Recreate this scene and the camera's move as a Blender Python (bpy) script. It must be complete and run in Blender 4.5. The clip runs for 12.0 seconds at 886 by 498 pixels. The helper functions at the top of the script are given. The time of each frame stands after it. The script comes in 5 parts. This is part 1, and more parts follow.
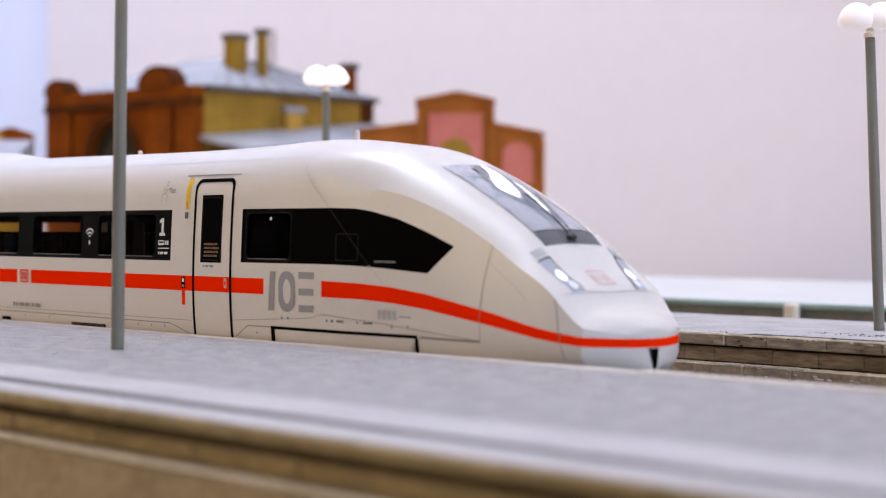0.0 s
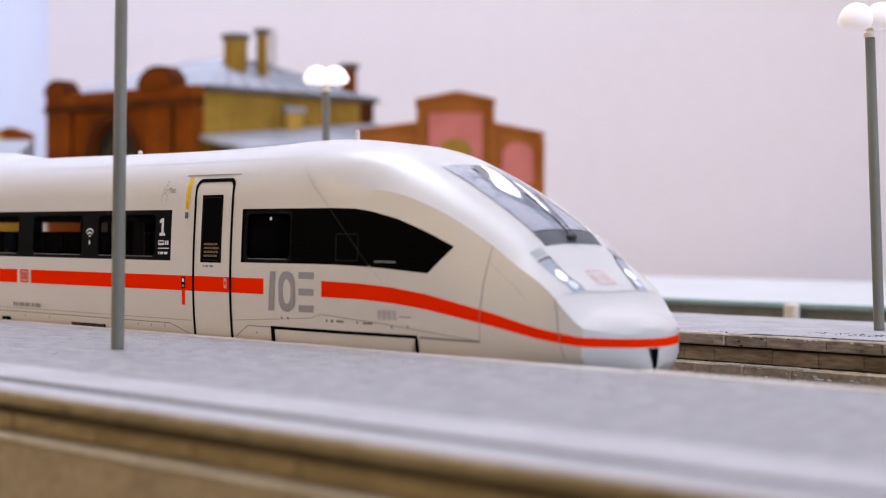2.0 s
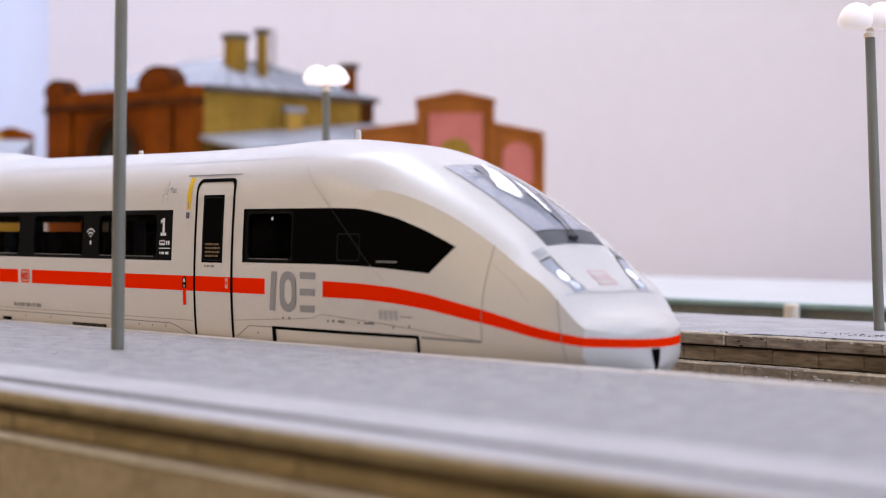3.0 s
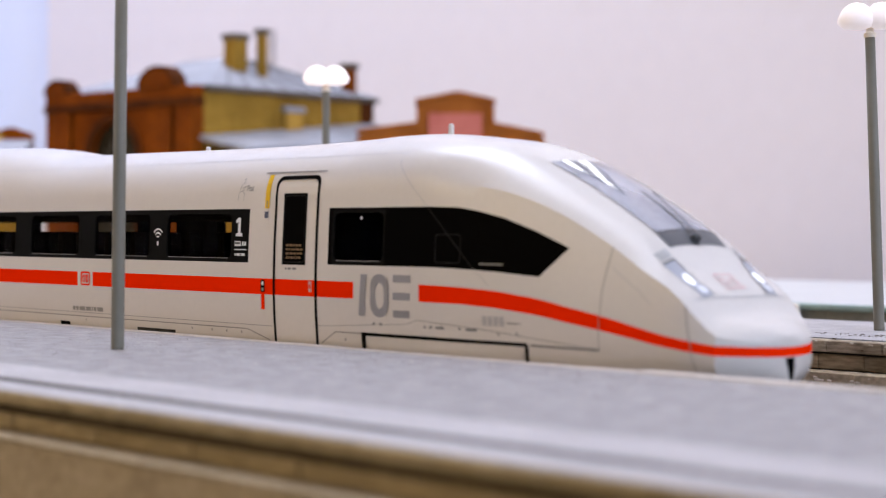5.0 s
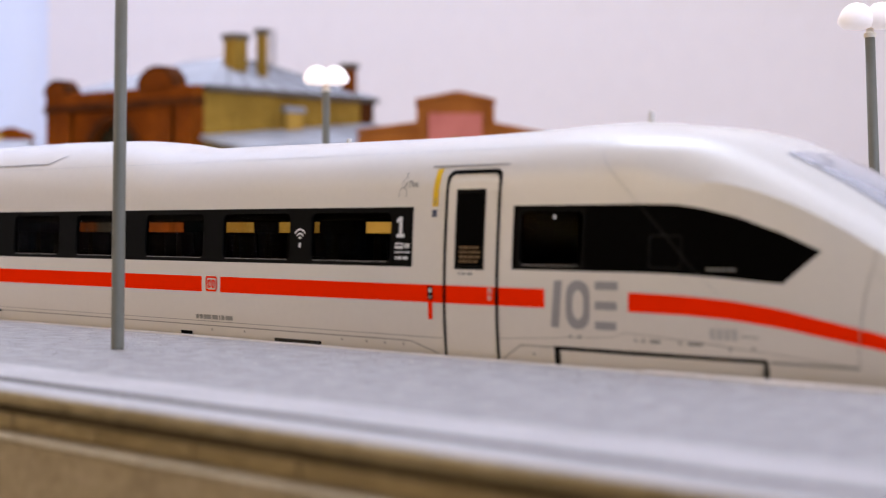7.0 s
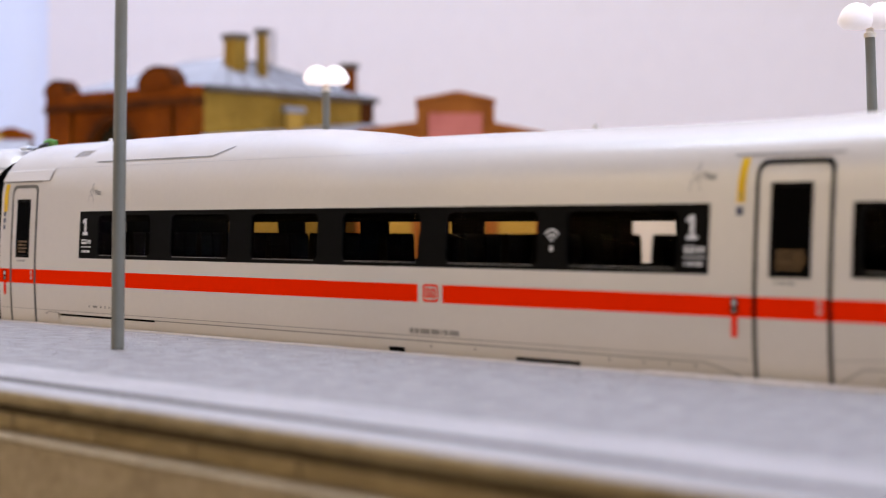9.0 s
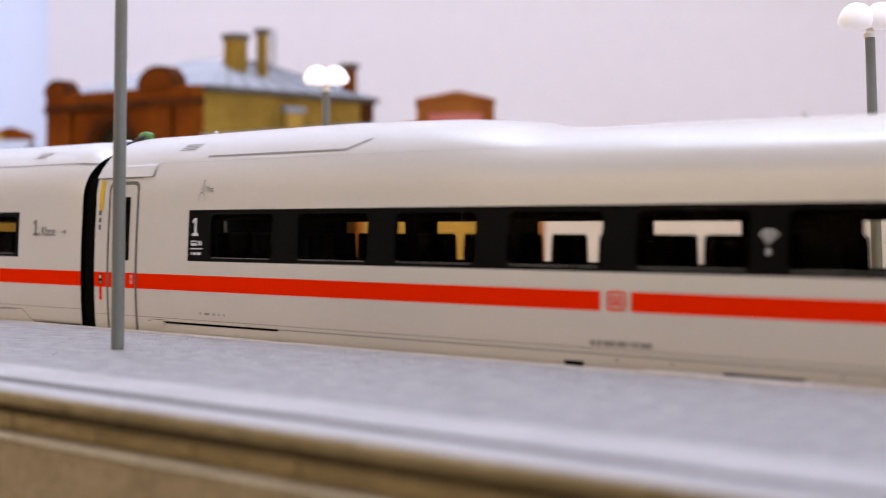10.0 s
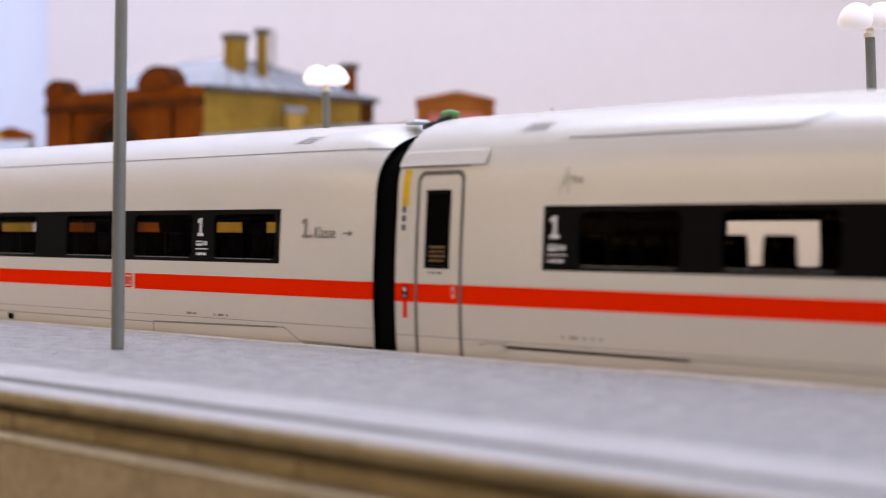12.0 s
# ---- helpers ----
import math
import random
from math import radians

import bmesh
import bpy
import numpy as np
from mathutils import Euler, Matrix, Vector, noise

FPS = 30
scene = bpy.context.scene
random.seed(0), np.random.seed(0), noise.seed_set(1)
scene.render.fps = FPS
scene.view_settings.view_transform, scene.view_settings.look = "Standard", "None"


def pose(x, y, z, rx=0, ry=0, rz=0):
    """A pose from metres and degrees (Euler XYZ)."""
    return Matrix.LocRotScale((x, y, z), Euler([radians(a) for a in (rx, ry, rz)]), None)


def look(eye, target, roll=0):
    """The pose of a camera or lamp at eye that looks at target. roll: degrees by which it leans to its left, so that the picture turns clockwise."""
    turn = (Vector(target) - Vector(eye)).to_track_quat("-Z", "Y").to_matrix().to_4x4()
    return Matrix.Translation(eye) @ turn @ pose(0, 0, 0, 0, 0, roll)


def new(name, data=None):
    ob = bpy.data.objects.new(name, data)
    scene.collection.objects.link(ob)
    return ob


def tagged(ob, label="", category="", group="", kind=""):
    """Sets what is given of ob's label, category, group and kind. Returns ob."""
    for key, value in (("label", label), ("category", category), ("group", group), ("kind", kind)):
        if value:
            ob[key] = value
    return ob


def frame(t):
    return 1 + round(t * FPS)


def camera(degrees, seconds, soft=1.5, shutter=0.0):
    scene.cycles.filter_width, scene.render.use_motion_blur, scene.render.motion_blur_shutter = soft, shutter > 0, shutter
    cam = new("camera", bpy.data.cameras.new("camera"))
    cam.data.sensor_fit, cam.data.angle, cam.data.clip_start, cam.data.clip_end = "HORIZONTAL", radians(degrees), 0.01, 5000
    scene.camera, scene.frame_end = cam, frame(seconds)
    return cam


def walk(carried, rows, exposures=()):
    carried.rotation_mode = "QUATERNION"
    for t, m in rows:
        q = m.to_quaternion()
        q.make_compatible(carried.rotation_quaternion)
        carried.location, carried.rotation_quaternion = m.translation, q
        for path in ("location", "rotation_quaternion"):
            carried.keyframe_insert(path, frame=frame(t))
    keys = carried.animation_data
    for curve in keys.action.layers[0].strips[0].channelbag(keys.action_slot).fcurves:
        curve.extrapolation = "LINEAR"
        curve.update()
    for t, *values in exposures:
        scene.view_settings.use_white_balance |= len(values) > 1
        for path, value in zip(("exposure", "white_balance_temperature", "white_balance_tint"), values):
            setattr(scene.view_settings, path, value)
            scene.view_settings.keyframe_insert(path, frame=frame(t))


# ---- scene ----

MM = 0.001

# ---- camera: a still camera on the model railway, about 30 cm from the train ----
cam = camera(27.0, 12.0, soft=1.15, shutter=0.5)
EYE = (0.0, -0.19719, 0.02012)
CAM_POSE = Matrix.Translation(EYE) @ pose(0, 0, 0, 90 - 0.523, 0, 49.387) @ pose(0, 0, 0, 0, 0, 0.221)
cam.data.dof.use_dof = True
cam.data.dof.focus_distance = 0.365
cam.data.dof.aperture_fstop = 26.0
walk(cam, [(0.0, CAM_POSE), (12.0, CAM_POSE)], exposures=[(0.0, 0.05), (12.0, 0.05)])


# ---- light: white ceiling panels of the exhibition room, unseen side lights, one added fill ----
def area_lamp(name, at, target, sx, sy, watts, color):
    la = bpy.data.lights.new(name, "AREA")
    la.shape, la.size, la.size_y, la.energy, la.color = "RECTANGLE", sx, sy, watts, color
    ob = new(name, la)
    ob.matrix_world = look(at, target)
    return ob


COOL = (0.80, 0.83, 1.0)
area_lamp("ceiling_lamp_back", (-0.55, 0.15, 1.44), (-0.55, 0.15, 0), 1.9, 0.4, 12.6, COOL)
# unseen warm light from the south, assumed from the train's warm side
area_lamp("south_warm_light", (-1.0, -1.45, 0.50), (-0.5, 0.0, 0.05), 1.6, 0.8, 18.8, (1.0, 0.765, 0.46))
area_lamp("window_daylight", (1.36, 0.10, 0.55), (-0.6, 0.4, 0.1), 1.0, 0.9, 28.5, (0.66, 0.76, 1.0))
# added bluish fill that brightens the west wall; no such lamp is known
area_lamp("west_wall_fill", (-1.25, 0.35, 1.44), (-1.35, 0.4, 0), 0.5, 0.7, 9.5, (0.62, 0.75, 1.0))
# hanging twin tube over the layout, mirrored in the windscreen
TUBE_AT, TUBE_TURN = (-0.735, 0.657, 0.50), -36.5
for across, wide, long, watts in ((0.0, 0.032, 0.32, 0.12), (0.05, 0.016, 0.30, 0.05)):
    tube = area_lamp("hanging_tube", TUBE_AT, (TUBE_AT[0], TUBE_AT[1], 0), long, wide, watts, (0.95, 0.95, 1.0))
    tube.matrix_world = pose(*TUBE_AT, 0, 0, TUBE_TURN) @ pose(0.02 * (across > 0), across, 0)
world = bpy.data.worlds.new("room")
scene.world = world
world.use_nodes = True
world.node_tree.nodes["Background"].inputs[0].default_value = (0.8, 0.82, 0.9, 1)
world.node_tree.nodes["Background"].inputs[1].default_value = 0.05


# ---- materials ----
def material(name, color, rough=0.5, metal=0.0, var=0.12, scale=60.0, bump=0.0, bump_scale=400.0, dark=None, coat=0.0,
             emit=None, strength=0.0, per_object=0.0, fine=900.0, spec=0.5, stretch=None):
    m = bpy.data.materials.new(name)
    m.use_nodes = True
    nt = m.node_tree
    b = nt.nodes["Principled BSDF"]
    b.inputs["Roughness"].default_value = rough
    b.inputs["Metallic"].default_value = metal
    b.inputs["Coat Weight"].default_value = coat
    b.inputs["Specular IOR Level"].default_value = spec
    if emit:
        b.inputs["Emission Color"].default_value = (*emit, 1)
        b.inputs["Emission Strength"].default_value = strength
    tc = nt.nodes.new("ShaderNodeTexCoord")
    n1 = nt.nodes.new("ShaderNodeTexNoise")
    n1.inputs["Scale"].default_value = scale
    n1.inputs["Detail"].default_value = 6
    n2 = nt.nodes.new("ShaderNodeTexNoise")
    n2.inputs["Scale"].default_value = fine
    n2.inputs["Detail"].default_value = 3
    grain = tc.outputs["Object"]
    if stretch:
        mp = nt.nodes.new("ShaderNodeMapping")
        mp.inputs["Scale"].default_value = stretch
        nt.links.new(grain, mp.inputs["Vector"])
        grain = mp.outputs["Vector"]
    nt.links.new(grain, n1.inputs["Vector"])
    nt.links.new(grain, n2.inputs["Vector"])
    add = nt.nodes.new("ShaderNodeMath")
    add.operation = "ADD"
    nt.links.new(n1.outputs["Fac"], add.inputs[0])
    nt.links.new(n2.outputs["Fac"], add.inputs[1])
    src = add.outputs[0]
    if per_object:
        oi = nt.nodes.new("ShaderNodeObjectInfo")
        ma = nt.nodes.new("ShaderNodeMath")
        ma.operation = "MULTIPLY_ADD"
        ma.inputs[1].default_value = per_object
        nt.links.new(oi.outputs["Random"], ma.inputs[0])
        nt.links.new(src, ma.inputs[2])
        src = ma.outputs[0]
    mr = nt.nodes.new("ShaderNodeMapRange")
    mr.inputs["From Min"].default_value = 0.65
    mr.inputs["From Max"].default_value = 1.35 + per_object
    nt.links.new(src, mr.inputs["Value"])
    mix = nt.nodes.new("ShaderNodeMix")
    mix.data_type = "RGBA"
    lo = dark or tuple(c * (1 - var) for c in color)
    hi = tuple(min(1, c * (1 + var)) for c in color)
    mix.inputs["A"].default_value = (*lo, 1)
    mix.inputs["B"].default_value = (*hi, 1)
    nt.links.new(mr.outputs["Result"], mix.inputs["Factor"])
    nt.links.new(mix.outputs["Result"], b.inputs["Base Color"])
    if bump:
        bp = nt.nodes.new("ShaderNodeBump")
        bp.inputs["Strength"].default_value = bump
        bp.inputs["Distance"].default_value = 0.0004
        n3 = nt.nodes.new("ShaderNodeTexNoise")
        n3.inputs["Scale"].default_value = bump_scale
        n3.inputs["Detail"].default_value = 5
        nt.links.new(tc.outputs["Object"], n3.inputs["Vector"])
        nt.links.new(n3.outputs["Fac"], bp.inputs["Height"])
        nt.links.new(bp.outputs["Normal"], b.inputs["Normal"])
    return m


def glass_material(name, tint, rough=0.02, ior=1.45):
    m = bpy.data.materials.new(name)
    m.use_nodes = True
    nt = m.node_tree
    nt.nodes.remove(nt.nodes["Principled BSDF"])
    out = nt.nodes["Material Output"]
    tr = nt.nodes.new("ShaderNodeBsdfTransparent")
    tr.inputs["Color"].default_value = (*tint, 1)
    gl = nt.nodes.new("ShaderNodeBsdfGlossy")
    gl.inputs["Roughness"].default_value = rough
    fr = nt.nodes.new("ShaderNodeFresnel")
    fr.inputs["IOR"].default_value = ior
    mx = nt.nodes.new("ShaderNodeMixShader")
    nt.links.new(fr.outputs[0], mx.inputs[0])
    nt.links.new(tr.outputs[0], mx.inputs[1])
    nt.links.new(gl.outputs[0], mx.inputs[2])
    nt.links.new(mx.outputs[0], out.inputs["Surface"])
    return m


M_WHITE = material("train_white", (0.675, 0.622, 0.565), 0.27, var=0.02, scale=25, bump=0.09, bump_scale=4200, spec=0.5)
M_RED = material("train_red", (0.95, 0.026, 0.001), 0.5, spec=0.0, var=0.03, scale=40)
M_BAND = material("band_black", (0.006, 0.0056, 0.0052), 0.5, var=0.1, spec=0.012)
M_CABBAND = material("cab_band_black", (0.0018, 0.0016, 0.0015), 0.4, var=0.1, spec=0.004)
M_GASKET = material("gasket_grey", (0.11, 0.10, 0.09), 0.6, var=0.1)
# grey for the cab sill and for glints painted under the windows
M_GLINT = material("sill_glint_grey", (0.16, 0.155, 0.15), 0.35, var=0.05)
M_GREYLINE = material("joint_pale", (0.45, 0.43, 0.41), 0.6, var=0.1)
M_TRIM = material("band_trim", (0.014, 0.0135, 0.013), 0.5, var=0.1, spec=0.05)
M_NEARWALL = material("near_wall_stone", (0.48, 0.37, 0.20), 0.8, dark=(0.20, 0.14, 0.06), scale=60, bump=0.9, bump_scale=600, per_object=0.08, spec=0.15, stretch=(0.3, 1, 1.6))
M_BLACK = material("gasket_black", (0.003, 0.003, 0.003), 0.6, var=0.1, spec=0.01)
M_SEAM = material("seam_grey", (0.27, 0.25, 0.23), 0.6, var=0.1)
M_GREY = material("letter_grey", (0.27, 0.26, 0.27), 0.5, var=0.04)
M_PRINT = material("print_dark", (0.19, 0.185, 0.18), 0.5, var=0.1)
M_PRINTW = material("print_white", (0.72, 0.72, 0.74), 0.5, var=0.04)
M_YELLOW = material("print_yellow", (0.86, 0.53, 0.008), 0.5, var=0.05, spec=0.15)
M_BLUE = material("print_blue", (0.035, 0.045, 0.10), 0.5, var=0.05)
M_AMBER = material("display_amber", (0.10, 0.045, 0.008), 0.5, var=0.3, scale=900, emit=(1.0, 0.45, 0.06), strength=0.03)
M_LOGO = material("logo_faded_red", (0.66, 0.36, 0.33), 0.5, var=0.05)
# near-black: the shade inside the saloon is put into these two colours
M_INSIDE = material("interior_shade_dark", (0.0022, 0.0017, 0.0012), 0.95, var=0.2, spec=0.0)
M_SEAT = material("seat_shade_dark", (0.0018, 0.0014, 0.0011), 0.95, var=0.2, spec=0.0)
M_PANE = glass_material("tinted_pane", (0.93, 0.87, 0.74), 0.02, 1.045)
# part of the ceiling's reflection is put into this grey base
M_WIND = material("windscreen_reflection_grey", (0.22, 0.235, 0.275), 0.05, var=0.12, scale=45, coat=1.0, spec=0.8)
M_WINDLOW = material("windscreen_mask", (0.085, 0.088, 0.092), 0.3, var=0.05)
M_LAMPHOUSE = material("headlamp_housing", (0.42, 0.43, 0.47), 0.15, var=0.1, coat=0.6)
M_HEADLAMP = material("headlamp_lens", (0.9, 0.9, 0.95), 0.1, var=0.02, emit=(0.95, 0.95, 1.0), strength=0.5)
M_STEEL = material("steel_dull", (0.25, 0.25, 0.25), 0.4, metal=0.9, var=0.1)
M_WIPER = material("wiper_black", (0.03, 0.03, 0.03), 0.4, var=0.1)
M_BELLOWS = material("bellows_rubber", (0.004, 0.004, 0.004), 0.8, var=0.2, spec=0.1)
M_GREENC = material("connector_green", (0.08, 0.28, 0.04), 0.45, var=0.1)
M_CLEAR = material("clear_plastic", (0.75, 0.76, 0.80), 0.15, var=0.05, coat=0.5)
M_PLAT = material("platform_asphalt", (0.335, 0.312, 0.300), 0.85, var=0.34, scale=260, bump=1.0, bump_scale=1100, fine=2200)
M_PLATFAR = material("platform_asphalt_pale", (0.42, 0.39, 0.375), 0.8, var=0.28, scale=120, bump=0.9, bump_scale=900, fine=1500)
M_COPE = material("coping_stone", (0.78, 0.63, 0.44), 0.7, dark=(0.12, 0.085, 0.05), scale=170, bump=1.0, bump_scale=700, per_object=0.25, spec=0.15, stretch=(0.3, 1, 1.8))
M_COPELIGHT = material("coping_whitened", (0.64, 0.58, 0.52), 0.7, dark=(0.42, 0.36, 0.30), scale=90, bump=0.7, bump_scale=700, per_object=0.3)
M_COPENEAR = material("coping_brown", (0.50, 0.40, 0.26), 0.75, dark=(0.34, 0.26, 0.155), scale=60, bump=0.7, bump_scale=700, spec=0.1)
M_BANDLIGHT = material("paving_light", (0.50, 0.47, 0.455), 0.8, dark=(0.37, 0.345, 0.335), scale=60, bump=0.6, bump_scale=900)
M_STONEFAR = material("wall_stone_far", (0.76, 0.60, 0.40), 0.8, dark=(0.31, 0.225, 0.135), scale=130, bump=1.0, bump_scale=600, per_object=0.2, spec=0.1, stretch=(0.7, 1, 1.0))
M_STONE = material("wall_stone", (0.62, 0.48, 0.30), 0.8, dark=(0.14, 0.098, 0.055), scale=170, bump=1.0, bump_scale=600, per_object=0.2, spec=0.1, stretch=(0.3, 1, 1.8))
M_STONELOW = material("wall_stone_low", (0.55, 0.43, 0.265), 0.8, dark=(0.35, 0.265, 0.155), scale=50, bump=1.0, bump_scale=600, per_object=0.1, spec=0.15)
M_JOINT = material("joint_dark", (0.05, 0.04, 0.032), 0.9, var=0.3)
M_CHIP = material("plaster_chip", (0.82, 0.71, 0.57), 0.7, var=0.1, spec=0.1)
M_POST = material("post_grey", (0.185, 0.172, 0.135), 0.45, var=0.06, scale=200, bump=0.1, spec=0.3)
M_GLOW = material("lamp_glow", (0.8, 0.72, 0.70), 0.5, var=0.0, emit=(1.0, 0.88, 0.86), strength=0.85)
M_GLOWDIM = material("lamp_glow_dim", (0.8, 0.72, 0.70), 0.5, var=0.0, emit=(1.0, 0.88, 0.88), strength=0.38)
M_BRICK = material("brick_orange", (0.27, 0.064, 0.004), 0.8, dark=(0.09, 0.02, 0.003), scale=45, bump=0.4, bump_scale=500, spec=0.05)
M_BRICKD = material("brick_dark", (0.12, 0.033, 0.005), 0.75, dark=(0.045, 0.013, 0.004), scale=60, bump=0.4, spec=0.06)
M_OCHRE = material("render_ochre", (0.43, 0.25, 0.038), 0.85, dark=(0.17, 0.092, 0.014), scale=40, bump=0.5, bump_scale=300, spec=0.1)
M_BAY = material("bay_yellow", (0.56, 0.33, 0.06), 0.8, dark=(0.36, 0.20, 0.04), scale=90, spec=0.1)
M_ROOF = material("roof_slate", (0.42, 0.43, 0.47), 0.5, dark=(0.22, 0.225, 0.25), scale=40, bump=0.3)
M_ROOFE = material("eave_dark", (0.10, 0.08, 0.06), 0.7, var=0.2)
M_PINK = material("panel_pink", (0.60, 0.19, 0.15), 0.75, dark=(0.44, 0.115, 0.08), scale=45, spec=0.15)
M_ORANGE = material("frame_orange", (0.42, 0.135, 0.022), 0.7, dark=(0.25, 0.07, 0.012), scale=45, spec=0.1)
M_GLASSD = material("window_dark", (0.030, 0.024, 0.014), 0.6, var=0.3, scale=90, spec=0.05)
M_WALL = material("room_wall", (0.90, 0.83, 0.845), 0.85, var=0.02, scale=2.5, bump=0.1, bump_scale=200, fine=60)
M_WALLBLUE = material("room_wall_bluish", (0.76, 0.80, 0.96), 0.85, var=0.012, scale=3, bump=0.1, bump_scale=200, fine=60)
M_WALLD = material("room_wall_dark", (0.035, 0.027, 0.02), 0.9, var=0.1, scale=3)
M_CEIL = material("room_ceiling", (0.85, 0.84, 0.85), 0.85, var=0.02, scale=2)
M_FLOOR = material("room_floor", (0.12, 0.09, 0.07), 0.6, var=0.15, scale=6)
M_BOARD = material("ballast_board", (0.20, 0.18, 0.16), 0.9, dark=(0.09, 0.08, 0.07), scale=400, bump=1.0, bump_scale=900)
M_RAIL = material("rail_steel", (0.30, 0.26, 0.22), 0.4, metal=0.8, var=0.2)
M_TIE = material("sleeper_brown", (0.09, 0.065, 0.05), 0.8, var=0.3)
M_GREENEDGE = material("edge_green", (0.30, 0.42, 0.38), 0.6, dark=(0.22, 0.30, 0.27), scale=40)
M_WALL3 = material("platform_face_grey", (0.22, 0.21, 0.17), 0.8, dark=(0.13, 0.125, 0.10), scale=60, bump=0.5)
M_TOP3 = material("platform_top_light", (0.60, 0.59, 0.57), 0.6, var=0.08, scale=20)
M_LINE = material("shade_and_grit_dark", (0.085, 0.06, 0.032), 0.9, var=0.4, spec=0.1)


# ---- mesh helpers (millimetres) ----
def mesh_ob(name, verts, faces, mats, parent=None, label="", smooth=False, index=None, kind=""):
    me = bpy.data.meshes.new(name)
    me.from_pydata([(x * MM, y * MM, z * MM) for x, y, z in verts], [], faces)
    for m in (mats if isinstance(mats, (list, tuple)) else [mats]):
        me.materials.append(m)
    if index is not None:
        me.polygons.foreach_set("material_index", index)
    if smooth:
        me.polygons.foreach_set("use_smooth", [True] * len(me.polygons))
    me.update()
    ob = new(name, me)
    ob.parent = parent
    if label or kind:
        tagged(ob, label, kind=kind)
    return ob


class Shape:
    """Verts and faces gathered into one mesh."""

    def __init__(self):
        self.v, self.f = [], []

    def add(self, verts, faces):
        k = len(self.v)
        self.v += verts
        self.f += [tuple(i + k for i in f) for f in faces]
        return self

    def box(self, x0, x1, y0, y1, z0, z1, bevel=0.0):
        b = min(bevel, (x1 - x0) * 0.4, (y1 - y0) * 0.4, (z1 - z0) * 0.4)
        if b <= 0:
            v = [(x, y, z) for z in (z0, z1) for y in (y0, y1) for x in (x0, x1)]
            return self.add(v, [(0, 2, 3, 1), (4, 5, 7, 6), (0, 1, 5, 4), (2, 6, 7, 3), (0, 4, 6, 2), (1, 3, 7, 5)])
        rings = []
        for z, i in ((z0, b), (z0 + b, 0), (z1 - b, 0), (z1, b)):
            c = b
            rings.append([(x0 + i + c, y0 + i, z), (x1 - i - c, y0 + i, z), (x1 - i, y0 + i + c, z), (x1 - i, y1 - i - c, z),
                          (x1 - i - c, y1 - i, z), (x0 + i + c, y1 - i, z), (x0 + i, y1 - i - c, z), (x0 + i, y0 + i + c, z)])
        v = [p for r in rings for p in r]
        f = [tuple(range(7, -1, -1)), tuple(range(24, 32))]
        for r in range(3):
            for i in range(8):
                f.append((r * 8 + i, r * 8 + (i + 1) % 8, r * 8 + 8 + (i + 1) % 8, r * 8 + 8 + i))
        return self.add(v, f)

    def lathe(self, profile, cx=0, cy=0, n=24):
        v = [(cx + r * math.cos(2 * math.pi * i / n), cy + r * math.sin(2 * math.pi * i / n), z) for r, z in profile for i in range(n)]
        f = []
        for k in range(len(profile) - 1):
            for i in range(n):
                f.append((k * n + i, k * n + (i + 1) % n, (k + 1) * n + (i + 1) % n, (k + 1) * n + i))
        f.append(tuple(range(n - 1, -1, -1)))
        f.append(tuple(range((len(profile) - 1) * n, len(profile) * n)))
        return self.add(v, f)

    def prism(self, poly, y0, y1):
        """A polygon in x, z drawn out from y0 to y1."""
        n = len(poly)
        v = [(x, y0, z) for x, z in poly] + [(x, y1, z) for x, z in poly]
        f = [tuple(range(n)), tuple(range(2 * n - 1, n - 1, -1))]
        f += [(i + n, (i + 1) % n + n, (i + 1) % n, i) for i in range(n)]
        return self.add(v, f)

    def tube(self, pts, r, n=10):
        v, f = [], []
        for k, p in enumerate(pts):
            a, b = Vector(pts[max(0, k - 1)]), Vector(pts[min(len(pts) - 1, k + 1)])
            d = (b - a).normalized()
            s = d.cross(Vector((0.3, 0.2, 0.93))).normalized()
            u = s.cross(d)
            for i in range(n):
                w = 2 * math.pi * i / n
                q = Vector(p) + r * (math.cos(w) * s + math.sin(w) * u)
                v.append(tuple(q))
        for k in range(len(pts) - 1):
            for i in range(n):
                f.append((k * n + i, k * n + (i + 1) % n, (k + 1) * n + (i + 1) % n, (k + 1) * n + i))
        f.append(tuple(range(n)))
        f.append(tuple(range(len(v) - 1, len(v) - n - 1, -1)))
        return self.add(v, f)

    def ob(self, name, mat, parent=None, label="", smooth=False, kind=""):
        return mesh_ob(name, self.v, self.f, mat, parent, label, smooth, kind=kind)


def empty(name, at=(0, 0, 0), label="", category="", group="", rz=0.0):
    ob = new(name)
    ob.empty_display_size = 0.01
    ob.matrix_world = pose(at[0] * MM, at[1] * MM, at[2] * MM, 0, 0, rz)
    return tagged(ob, label, category, group)


def interp(pts):
    xs, ys = [p[0] for p in pts], [p[1] for p in pts]
    return lambda x: float(np.interp(x, xs, ys))


